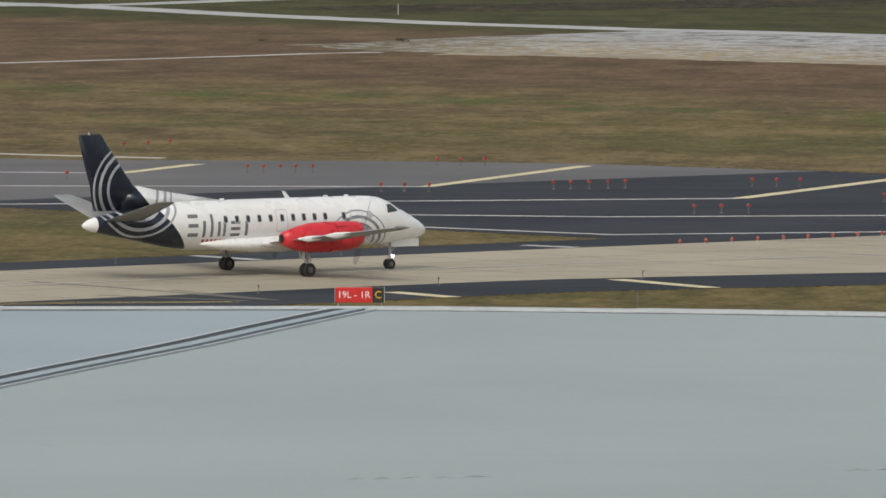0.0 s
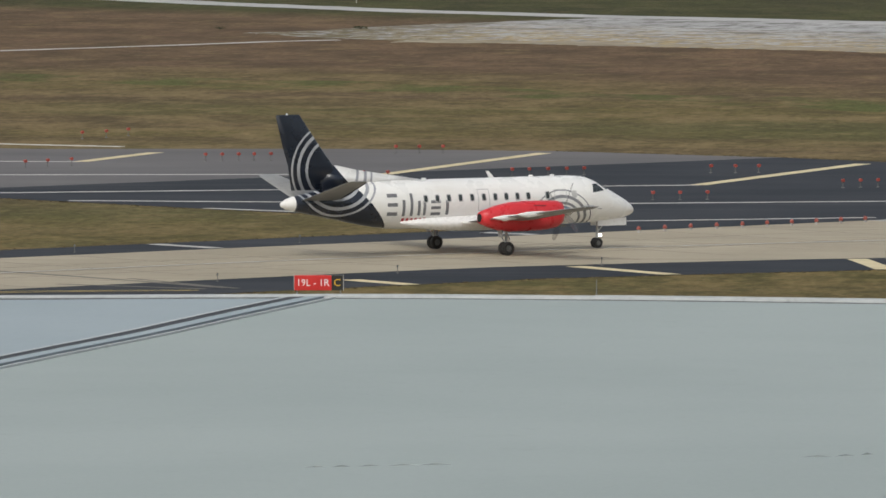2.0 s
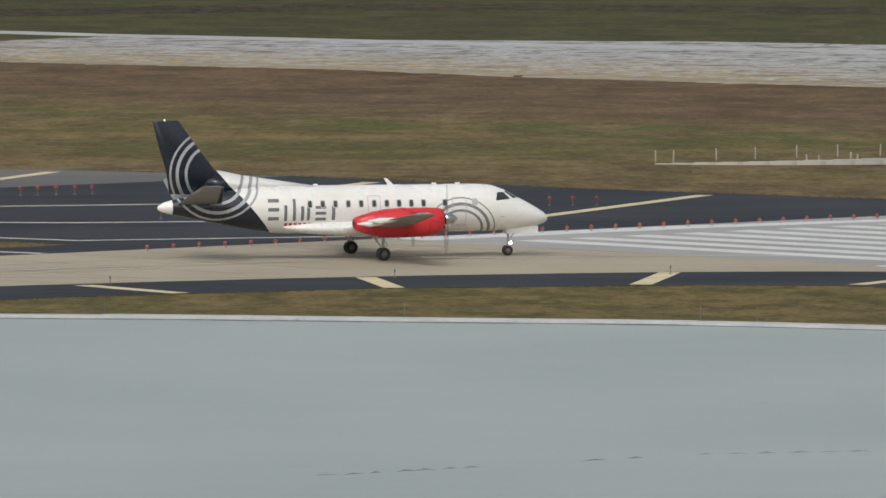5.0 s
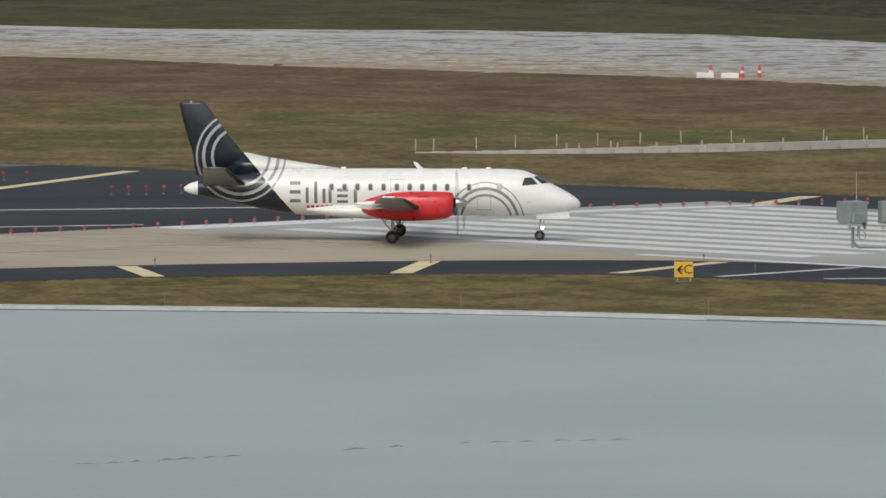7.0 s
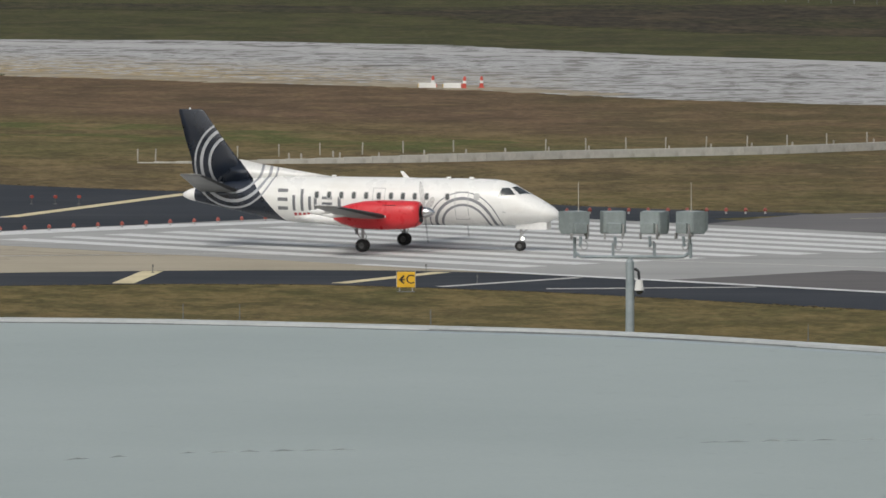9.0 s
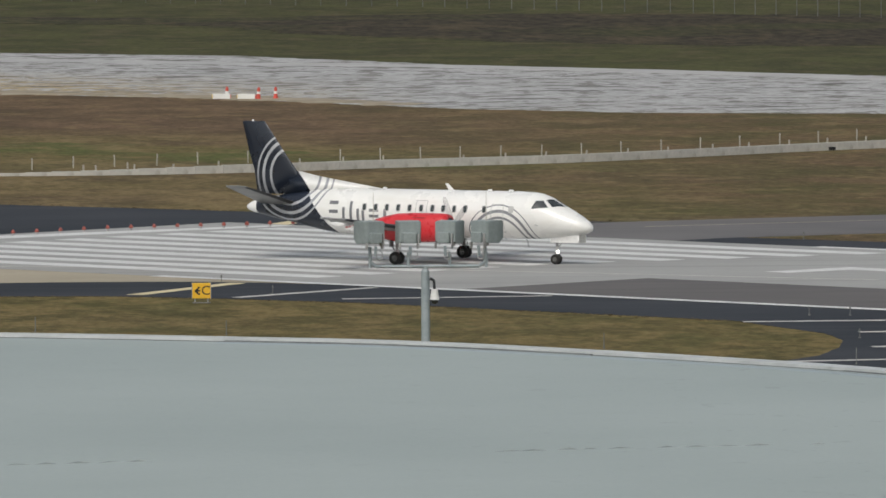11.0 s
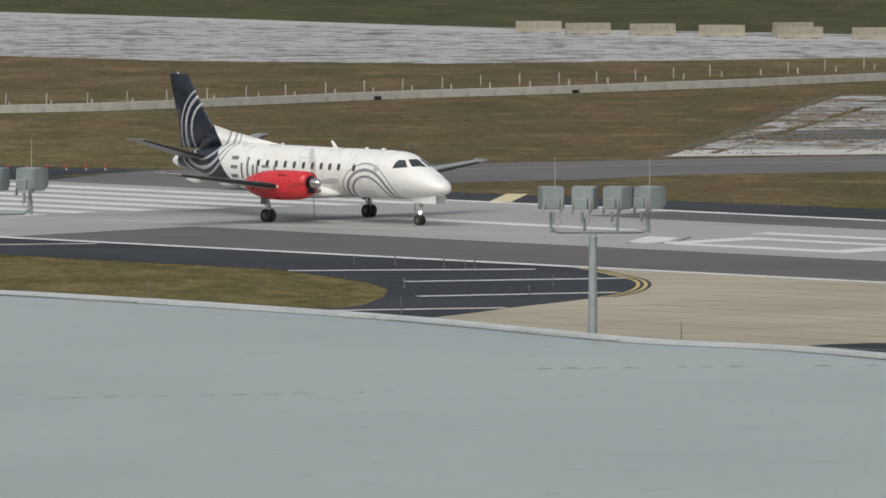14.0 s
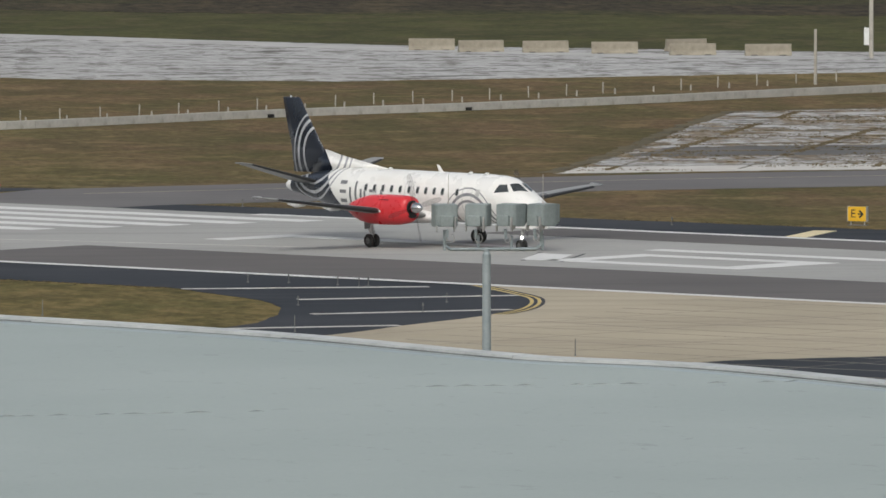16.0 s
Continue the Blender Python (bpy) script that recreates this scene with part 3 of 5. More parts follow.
def make_markings():
    def paint(pts, material="white", label="white runway paint", z=0.052):
        sheet("marking", pts, z, material, label, "marking", thick=0.006)

    paint(sn([(-6.0, 0.5), (-5.8, 20), (-2.2, 40.5), (-0.9, 40.5), (-3.2, 20), (-3.3, 0.5)]), label="white threshold bar")
    for i in range(10):
        n = 4.5 + 3.66 * i
        paint(sn([(0.0, n - 0.9), (0.0, n + 0.9), (37.4 + 0.32 * max(0, n - 20), n + 0.9), (37.4 + 0.32 * max(0, n - 20), n - 0.9)]), label="white threshold stripe")
    paint(sn([(30, -0.45), (30, 0.45), (300, 0.45), (300, -0.45)]), label="white runway edge line")
    paint(sn([(36, 40.4), (36, 41.3), (300, 41.3), (300, 40.4)]), label="white runway edge line")
    # designation: a letter, then figures
    paint(sn([(50.6, 21.2), (50.9, 27.0), (67.5, 26.2), (67.5, 25.0), (52.6, 25.2), (52.2, 21.2)]), label="white runway letter")
    paint(sn([(74.6, 17.2), (71.6, 21.9), (73.6, 22.1), (76.6, 17.4)]), label="white runway figure")
    for a, b in (((75.2, 16.6), (71.1, 22.6)), ((77.4, 16.9), (73.6, 22.9))):
        paint(ribbon(sn([a, b]), 0.16), "gap", "dark edge of the painted figure", 0.050)
    ring = [(75.8, 17.2), (75.8, 24.6), (77.4, 24.6), (77.4, 18.7), (86.0, 18.7), (86.0, 23.2), (77.4, 23.2), (77.4, 24.6), (88.0, 24.6), (88.0, 17.2)]
    paint(sn(ring), label="white runway figure")
    paint(sn([(73.6, 27.2), (73.6, 28.6), (90, 28.6), (90, 27.2)]), label="white runway figure")
    # yellow chevrons
    for pts, w in (([(-108, -9), (-85.9, 11.4), (-92.4, 22)], 0.85), ([(-88, -15), (-76.4, -2.5), (-62.6, 14.5), (-77.2, 38.4)], 0.85),
                   ([(-61.5, -18.5), (-59.5, -15.5), (-41.6, 19.1), (-54.9, 43)], 0.9), ([(-50, -17.5), (-30.1, -0.1), (-17.6, 20.5), (-30.7, 45.9)], 0.9),
                   ([(-38.7, -17.3), (-15.6, -12.2), (-8.7, 2.4)], 0.8)):
        left, right = pts[:-1], pts[-2:]
        if len(pts) == 3 and pts[-1][1] < 5:
            left, right = pts, None
        paint(ribbon(sn(left), w * 0.8), "thin", "faded chevron arm", 0.024)
        if right:
            paint(ribbon(sn(right), w * 1.1), "cream", "pale yellow chevron arm", 0.028)
    paint(ribbon(sn([(-1.6, 38.6), (-7.2, 49.2)]), 1.2), "cream", "pale yellow chevron arm", 0.028)
    # shoulder bars
    for a, b, w in (((19.1, -55.1), (24.2, -55.6), 1.0), ((17.1, -39.7), (25.4, -40.9), 1.0), ((20.8, -25.2), (28.6, -30.4), 1.0), ((27.4, -11.5), (34.4, -20.0), 1.05),
                    ((37.6, -2.0), (41.4, -12.6), 0.9), ((45.6, -0.8), (46.8, -11.2), 0.62), ((57.3, -0.8), (51.6, -9.0), 0.55),
                    ((79.2, -11.2), (86.4, -2.6), 0.7), ((88.8, -14.0), (94.0, -5.2), 0.7), ((96.8, -21.9), (101.0, -13.6), 0.7), ((101.2, -32.2), (105.2, -25.6), 0.7),
                    ((44.7, 41.6), (39.8, 48.4), 1.1), ((71.1, 41.4), (68.1, 47.4), 1.2), ((-10, -22.6), (-6.8, -22), 0.8), ((-12, -42), (-7, -42), 0.8)):
        paint(ribbon(sn([a, b]), w), "cream" if w > 0.85 else "thin", "pale shoulder bar", 0.032)
    for line, w in (([(2.0, -62.9), (7.1, -62.9), (13.1, -63.2), (20.7, -63.7)], 0.5), ([(11.6, -62.1), (15.9, -62.8), (21.4, -63.6)], 0.35), ([(13.2, -67.6), (16.0, -66.5), (20.8, -65.0)], 0.4)):
        paint(ribbon(sn(line), w), "joint", "dark tar seam", 0.033)
    # guide lines of the near taxiway
    paint(ribbon(sn([(4.2, -120), (4.2, -50), (5, -30), (9, -12), (18, 2), (34, 12), (60, 19)]), 0.3), "thin", "faded taxi line", 0.050)
    for k in range(2):
        paint(ribbon(sn([(14 + k, -80), (17 + k, -72), (21 + 0.6 * k, -66)]), 0.14), "yellow", "yellow taxi line", 0.034)
    paint(ribbon([(36, 622), (50, 628), (66, 634.5), (84, 639)], 0.14), "concrete", "faded tan taxi line", 0.036)
    # sawn joints of the concrete
    for i in range(22):
        paint(ribbon(sn([(-6, -3 - 6.1 * i), (14.6, -3 - 6.1 * i)]), 0.09), "seam", "faint pavement joint", 0.032)
    for s in (0.5, 7.5):
        paint(ribbon(sn([(s, -130), (s, -2)]), 0.09), "seam", "faint pavement joint", 0.032)
    rnd = random.Random(5)
    for i in range(16):
        n = -2.5 - 3.4 * i
        s0 = 98 + max(0, -n) * 0.34 if n > -30 else 109
        line = [(s0 + 3 + j * 6, n + rnd.uniform(-0.5, 0.5)) for j in range(12)]
        paint(ribbon(sn(line), rnd.uniform(0.06, 0.20)), "seam", "faint pavement joint", 0.036)
    for i in range(9):
        paint(ribbon(sn([(108 + 7 * i, -2), (109 + 7 * i, -55)]), 0.07), "seam", "faint pavement joint", 0.036)


def make_old_joints():
    """Weeds growing in rows in the joints of the old apron and strip."""
    rnd = random.Random(8)
    bm = bmesh.new()
    rows = []
    for i in range(9):
        rows.append(((66 + 7.5 * i, 646 + 1.2 * i), (86 + 9 * i, 724 + 2 * i)))
    for j in range(9):
        rows.append(((64 + 2.2 * j, 650 + 9 * j), (130, 660 + 9 * j)))
    for a, b in rows:
        sheet("apron_joint", ribbon([a, b], 0.22), 0.026, "joint", "dark open joint of the old apron", "joint", thick=0.006)
        a, b = Vector((*a, 0.02)), Vector((*b, 0.02))
        c = int((b - a).length / 0.12)
        for i in range(c):
            p = a.lerp(b, (i + rnd.random()) / c) + Vector((rnd.gauss(0, 0.12), rnd.gauss(0, 0.12), 0))
            if noise.noise(p * 0.06) + 0.35 * noise.noise(p * 0.4) < -0.12:
                continue
            tuft(bm, p, rnd, 0.05, 0.3)
    for _ in range(9000):
        p = Vector((rnd.uniform(64, 135), rnd.uniform(645, 728), 0.02))
        if p.x < 62.8 + (p.y - 642) * 0.24 or noise.noise(p * 0.12) + 0.5 * noise.noise(p * 0.5) < 0.08:
            continue
        tuft(bm, p, rnd, 0.05, 0.7)
    tagged(part("weeds", bm, "weed"), "dry weeds in the joints of old concrete", "weeds", kind="stuff")


def tuft(bm, p, rnd, height, spread):
    for _ in range(4):
        a = rnd.uniform(0, 6.283)
        o = Vector((math.cos(a), math.sin(a), 0)) * rnd.uniform(0, spread)
        w = Vector((math.sin(a), math.cos(a), 0)) * rnd.uniform(0.04, 0.12)
        h = height * rnd.uniform(0.5, 1.3)
        q = p + o
        bm.faces.new([bm.verts.new(v) for v in (q - w, q + w, q + Vector((rnd.uniform(-.06, .06), rnd.uniform(-.06, .06), h)))])


# ---- the aeroplane: x ahead, y to its left, z up; origin on the ground between the main wheels ----
HULL = [  # x, top, bottom, half width
    (-10.55, 2.62, 2.44, 0.06), (-10.3, 2.78, 2.30, 0.22), (-9.85, 2.92, 2.20, 0.34), (-9.0, 3.08, 2.02, 0.48), (-8.0, 3.26, 1.82, 0.64), (-7.0, 3.40, 1.62, 0.80),
    (-6.0, 3.50, 1.42, 0.95), (-5.0, 3.55, 1.27, 1.07), (-4.2, 3.56, 1.22, 1.13), (-3.0, 3.56, 1.21, 1.155), (0, 3.56, 1.21, 1.155), (5.0, 3.56, 1.21, 1.155), (5.9, 3.54, 1.22, 1.13),
    (6.4, 3.46, 1.24, 1.09), (6.9, 3.27, 1.26, 1.02), (7.4, 3.00, 1.29, 0.93), (7.8, 2.79, 1.33, 0.84), (8.2, 2.58, 1.38, 0.74), (8.6, 2.36, 1.45, 0.60), (8.9, 2.16, 1.54, 0.44),
    (9.07, 2.01, 1.62, 0.28), (9.16, 1.86, 1.72, 0.07)]


def hull(x, a, off=0.0):
    """The skin at station x and angle a, counted from the side upwards (radians), on the left for |a| < pi/2."""
    top, low, w = lerp(HULL, x)
    zc, hh = (top + low) / 2, (top - low) / 2
    return Vector((x, (w + off) * math.cos(a), zc + (hh + off) * math.sin(a)))


def skin(bm, corners, side, nu=8, nv=6, off=0.008, soft=0.0):
    """A patch of the skin between four (x, z) corners; side -1 is the right-hand side."""
    def at(u, v):
        if soft:  # rounded corners
            uu, vv = 2 * u - 1, 2 * v - 1
            r = max(abs(uu), abs(vv))
            if r > 0:
                q = (abs(uu) ** 4 + abs(vv) ** 4) ** 0.25
                uu, vv = uu * r / q, vv * r / q
            u, v = (uu + 1) / 2, (vv + 1) / 2
        (x0, z0), (x1, z1), (x2, z2), (x3, z3) = corners
        x = (x0 * (1 - u) + x1 * u) * (1 - v) + (x3 * (1 - u) + x2 * u) * v
        z = (z0 * (1 - u) + z1 * u) * (1 - v) + (z3 * (1 - u) + z2 * u) * v
        top, low, w = lerp(HULL, x)
        sn_ = max(-0.999, min(0.999, (z - (top + low) / 2) / ((top - low) / 2)))
        p = hull(x, math.asin(sn_), off)
        return (p.x, side * p.y, p.z)
    g = [[bm.verts.new(at(i / nu, j / nv)) for i in range(nu + 1)] for j in range(nv + 1)]
    for j in range(nv):
        for i in range(nu):
            bm.faces.new((g[j][i], g[j][i + 1], g[j + 1][i + 1], g[j + 1][i]))


def rect(x, z, w, h):
    return ((x - w / 2, z - h / 2), (x + w / 2, z - h / 2), (x + w / 2, z + h / 2), (x - w / 2, z + h / 2))


def foil(chord, thick, lead=(0, 0, 0), up=Vector((0, 0, 1)), part_of=1.0, grow=1.0):
    """One wing section: a ring of points from a leading edge backwards."""
    lead, out = Vector(lead), []
    us = [1, 0.8, 0.55, 0.3, 0.15, 0.06, 0.015]
    us = [u * part_of for u in us]
    th = lambda u: 4.4 * thick * chord * (0.2969 * math.sqrt(u) - 0.126 * u - 0.3516 * u * u + 0.2843 * u ** 3 - 0.1036 * u ** 4) * grow + 0.006
    for u in us:
        out.append(lead + Vector((-u * chord, 0, 0)) + up * th(u))
    out.append(lead + Vector((0.004 * grow, 0, 0)))
    for u in reversed(us):
        out.append(lead + Vector((-u * chord, 0, 0)) - up * th(u) * 0.8)
    return out


def surface(bm, rows, up=Vector((0, 0, 1)), part_of=1.0, grow=1.0):
    loft(bm, [foil(c, t, p, up, part_of, grow) for p, c, t in rows])


def make_wheel(plane, name, x, y, z, r, w, gap):
    """A pair of wheels on one axle, which turns."""
    hub = new(name)
    hub.parent, hub.matrix_basis = plane, pose(x, y, z)
    for k in (-1, 1):
        bm = bmesh.new()
        prof = [(r * 0.48, -w / 2), (r * 0.86, -w / 2), (r * 0.97, -w * 0.34), (r, -w * 0.12), (r, w * 0.12), (r * 0.97, w * 0.34), (r * 0.86, w / 2), (r * 0.48, w / 2)]
        rings = [[(q * math.cos(a), k * gap + o, q * math.sin(a)) for q, o in prof] for a in [i * math.tau / 28 for i in range(28)]]
        loft(bm, rings + rings[:1], cap=False)
        bmesh.ops.remove_doubles(bm, verts=bm.verts, dist=1e-5)
        part("tyre", bm, "rubber", hub, smooth=True)
        bm = bmesh.new()
        tube(bm, (0, k * gap - w * 0.42, 0), (0, k * gap + w * 0.42, 0), r * 0.49, seg=20)
        tube(bm, (0, k * gap + k * w * 0.42, 0), (0, k * gap + k * w * 0.56, 0), r * 0.26, r * 0.2, seg=12)
        for i in range(6):
            a = i * math.tau / 6
            tube(bm, (r * 0.38 * math.cos(a), k * (gap + w * 0.40), r * 0.38 * math.sin(a)), (r * 0.38 * math.cos(a), k * (gap + w * 0.47), r * 0.38 * math.sin(a)), r * 0.07, seg=6)
        part("rim", bm, "rim", hub)
    return hub


def make_plane():
    plane = thing("airplane", "white twin turboprop airliner with navy tail and red engine nacelles taxiing", "airplane")
    bm = bmesh.new()
    xs = sorted(set([r[0] for r in HULL] + [-10.5, -10.1, -9.4, -8.5, -7.5, -6.5, -5.5, -4.6, -2, -1, 1, 2, 3, 4, 5.5, 6.15, 6.65, 7.15, 7.6, 8.0, 8.4, 8.75, 9.0]))
    loft(bm, [[hull(x, i * math.tau / 40) for i in range(40)] for x in xs])
    part("fuselage", bm, "livery", plane, smooth=True)
    # fin with rudder, and the dorsal fillet
    bm = bmesh.new()
    rows = [((-7.30, 0, 3.2), 2.66, 0.10), ((-7.70, 0, 4.4), 2.44, 0.10), ((-8.48, 0, 5.4), 1.98, 0.09), ((-9.46, 0, 6.74), 1.34, 0.08), ((-9.56, 0, 6.82), 1.20, 0.03)]
    surface(bm, [(p, c, t) for p, c, t in rows], Vector((0, 1, 0)))
    part("tail_fin", bm, "livery", plane, smooth=True)
    bm = bmesh.new()
    loft(bm, [[(-2.7, -0.02, 3.52), (-2.7, 0, 3.56), (-2.7, 0.02, 3.52)], [(-4.6, -0.12, 3.45), (-4.6, 0, 3.84), (-4.6, 0.12, 3.45)],
              [(-6.4, -0.2, 3.3), (-6.4, 0, 4.12), (-6.4, 0.2, 3.3)], [(-7.45, -0.22, 3.2), (-7.45, 0, 4.34), (-7.45, 0.22, 3.2)], [(-8.4, -0.14, 3.2), (-8.4, 0, 4.4), (-8.4, 0.14, 3.2)]])
    part("dorsal_fin", bm, "livery", plane, smooth=True)
    bm = bmesh.new()
    tube(bm, (-10.2, 0, 6.80), (-10.2, 0, 6.90), 0.06, 0.03)
    part("beacon", bm, "metal", plane)
    bm = bmesh.new()
    box(bm, -9.72, -9.70, -0.045, 0.045, 3.6, 6.4)
    part("rudder_hinge", bm, "dark", plane)
    for k in (-1, 1):
        # tailplane
        bm = bmesh.new()
        surface(bm, [((-7.45, k * 0.3, 2.72), 2.15, 0.12), ((-8.16, k * 4.08, 3.70), 1.18, 0.10), ((-8.36, k * 4.36, 3.77), 0.85, 0.05)])
        part("tailplane", bm, "wing", plane, smooth=True)
        bm = bmesh.new()
        surface(bm, [((-7.435, k * 0.5, 2.78), 2.13, 0.12), ((-8.145, k * 4.08, 3.70), 1.18, 0.10)], part_of=0.12, grow=1.06)
        part("deice_boot", bm, "boot", plane)
        # wing
        bm = bmesh.new()
        surface(bm, [((1.55, k * 0.7, 1.42), 3.0, 0.15), ((1.42, k * 3.35, 1.72), 2.62, 0.15), ((0.95, k * 9.9, 2.50), 1.30, 0.12), ((0.70, k * 10.72, 2.60), 0.80, 0.06)])
        part("wing", bm, "wing", plane, smooth=True)
        bm = bmesh.new()
        surface(bm, [((1.38, k * 4.1, 1.81), 2.469, 0.145), ((0.968, k * 9.9, 2.50), 1.30, 0.12)], part_of=0.10, grow=1.06)
        part("deice_boot", bm, "boot", plane)
        bm = bmesh.new()
        box(bm, -0.1, 0.5, k * 10.6 - 0.07, k * 10.6 + 0.07, 2.55, 2.66, 0.03)
        part("tip_light", bm, "metal", plane)
        # root fairing
        bm = bmesh.new()
        ring = lambda x, w, h, z: [(x, k * (0.75 + w * math.cos(a)), z + h * math.sin(a)) for a in [i * math.tau / 14 for i in range(14)]]
        loft(bm, [ring(2.2, 0.12, 0.08, 1.35), ring(1.4, 0.62, 0.30, 1.40), ring(0, 0.78, 0.40, 1.45), ring(-1.6, 0.74, 0.36, 1.45), ring(-3.2, 0.42, 0.28, 1.50), ring(-4.4, 0.12, 0.08, 1.55)])
        part("wing_fairing", bm, "white_paint", plane, smooth=True)
        # flap tracks
        for y in (2.0, 5.0, 7.2):
            bm = bmesh.new()
            z = 1.45 + 0.115 * y
            ring = lambda x, w, h, d: [(x, k * y + w * math.cos(a), z - d + h * math.sin(a)) for a in [i * math.tau / 10 for i in range(10)]]
            loft(bm, [ring(0.0, 0.02, 0.03, 0.05), ring(-0.5, 0.07, 0.12, 0.12), ring(-1.1, 0.08, 0.15, 0.16), ring(-1.7, 0.02, 0.03, 0.14)])
            part("flap_fairing", bm, "white_paint", plane, smooth=True)
        # nacelle
        bm = bmesh.new()
        sec = [(3.02, 1.97, 0.40, 0.42), (2.98, 1.95, 0.50, 0.55), (2.7, 1.90, 0.585, 0.655), (2.1, 1.86, 0.63, 0.71), (1.0, 1.84, 0.64, 0.73), (0.1, 1.82, 0.60, 0.70), (-0.6, 1.80, 0.50, 0.58), (-1.1, 1.80, 0.38, 0.43), (-1.48, 1.82, 0.24, 0.27)]
        loft(bm, [[(x, k * 3.35 + w * math.copysign(abs(math.cos(a)) ** 0.85, math.cos(a)), z + h * math.copysign(abs(math.sin(a)) ** 0.85, math.sin(a))) for a in [(i + 0.5) * math.tau / 32 for i in range(32)]] for x, z, w, h in sec])
        nac = part("engine_nacelle", bm, "red", plane, "red painted engine nacelle", True)
        bm = bmesh.new()
        tube(bm, (-1.50, k * 3.35, 1.82), (-1.3, k * 3.35, 1.82), 0.20, seg=20)
        part("exhaust", bm, "dark", nac)
        bm = bmesh.new()
        ring = lambda x, g: [(x, k * 3.35 + 0.26 * g * math.cos(a), 1.60 + 0.11 * g * math.sin(a)) for a in [i * math.tau / 18 for i in range(18)]]
        loft(bm, [ring(2.7, 1.0), ring(3.06, 1.0)])
        part("intake", bm, "dark", nac)
        bm = bmesh.new()
        tube(bm, (2.9, k * 3.35, 1.99), (3.035, k * 3.35, 1.99), 0.36, seg=24)
        part("cowl_face", bm, "dark", nac, "dark front face of the cowling")
        bm = bmesh.new()
        bmesh.ops.create_uvsphere(bm, u_segments=10, v_segments=6, radius=0.06, matrix=Matrix.Translation((1.35, k * 4.0, 1.78)))
        part("vent", bm, "plastic", nac)
        bm = bmesh.new()
        tube(bm, (1.2, k * 3.9, 2.35), (1.9, k * 3.9, 2.35), 0.012)
        part("panel_seam", bm, "boot", nac)
        # gear
        bm = bmesh.new()
        tube(bm, (0, k * 3.355, 0.34), (0, k * 3.355, 1.3), 0.065, 0.08, 12)
        tube(bm, (0, k * 3.355 - 0.22, 0.32), (0, k * 3.355 + 0.22, 0.32), 0.045)
        tube(bm, (-0.05, k * 3.355, 0.6), (-0.55, k * 3.355, 1.25), 0.035)
        tube(bm, (0.08, k * 3.355, 0.5), (0.2, k * 3.355, 0.78), 0.025)
        tube(bm, (0.2, k * 3.355, 0.78), (0.06, k * 3.355, 1.0), 0.025)
        part("main_strut", bm, "strut", plane)
        bm = bmesh.new()
        box(bm, -0.34, -0.30, k * 3.355 - 0.2, k * 3.355 + 0.2, 0.86, 1.24, 0.01)
        part("gear_door", bm, "strut", plane)
        # windows
        for x in (-3.15, -2.5, -1.86, -1.21, -0.56, 0.10, 0.74, 1.36, 1.98, 2.60, 3.68):
            bm = bmesh.new()
            skin(bm, rect(x, 2.68, 0.27, 0.38), k, off=0.006, soft=1)
            rim = part("window", bm, "line", plane)
            bm = bmesh.new()
            skin(bm, rect(x, 2.68, 0.185, 0.30), k, off=0.012, soft=1)
            part("pane", bm, "glass", rim)
        bm = bmesh.new()
        skin(bm, rect(5.2, 2.70, 0.30, 0.34), k, off=0.008, soft=1)
        part("vent_panel", bm, "line", plane)
        # doors, as outlines in the skin
        for x, z, w, h in ((0.10, 2.55, 0.62, 1.0), (4.42, 2.25, 0.68, 1.38)):
            bm = bmesh.new()
            t = 0.035
            skin(bm, rect(x, z + h / 2, w, t), k, off=0.005)
            skin(bm, rect(x, z - h / 2, w, t), k, off=0.005)
            skin(bm, rect(x - w / 2, z, t, h), k, off=0.005)
            skin(bm, rect(x + w / 2, z, t, h), k, off=0.005)
            part("door_seam", bm, "line", plane)
        # cockpit glazing
        for c in (((6.30, 2.75), (7.10, 2.82), (6.76, 3.15), (6.42, 3.14)), ):
            bm = bmesh.new()
            skin(bm, c, k, off=0.008)
            part("side_window", bm, "glass", plane)
        bm = bmesh.new()
        g = []
        corners = ((7.30, 0.84), (7.76, 1.48), (7.06, 1.50), (6.86, 1.06))
        for j in range(7):
            row = []
            for i in range(7):
                u, v = i / 6, j / 6
                x = (corners[0][0] * (1 - u) + corners[1][0] * u) * (1 - v) + (corners[3][0] * (1 - u) + corners[2][0] * u) * v
                a = (corners[0][1] * (1 - u) + corners[1][1] * u) * (1 - v) + (corners[3][1] * (1 - u) + corners[2][1] * u) * v
                p = hull(x, a, 0.01)
                row.append(bm.verts.new((p.x, k * p.y, p.z)))
            g.append(row)
        for j in range(6):
            for i in range(6):
                bm.faces.new((g[j][i], g[j][i + 1], g[j + 1][i + 1], g[j + 1][i]))
        part("windscreen", bm, "glass", plane)
        # pitot and aerials
        bm = bmesh.new()
        tube(bm, (6.55, k * 1.10, 1.98), (6.75, k * 1.16, 1.94), 0.03, 0.015)
        part("probe", bm, "metal", plane)
        # name and registration as plain shapes
        for x, z, w, h in NAME_SHAPES:
            bm = bmesh.new()
            skin(bm, rect(x, z, w, h), k, off=0.005, nu=3, nv=8)
            part("name_shape", bm, "script", plane)
        for i in range(6):
            bm = bmesh.new()
            skin(bm, rect(-4.32 + 0.235 * i, 1.66, 0.15, 0.22), k, off=0.006, nu=2, nv=3)
            part("registration_bar", bm, "redbar", plane)
    # nose gear, its doors and the landing light
    bm = bmesh.new()
    tube(bm, (7.14, 0, 0.27), (7.2, 0, 1.35), 0.055, 0.07, 12)
    tube(bm, (7.14, -0.16, 0.25), (7.14, 0.16, 0.25), 0.035)
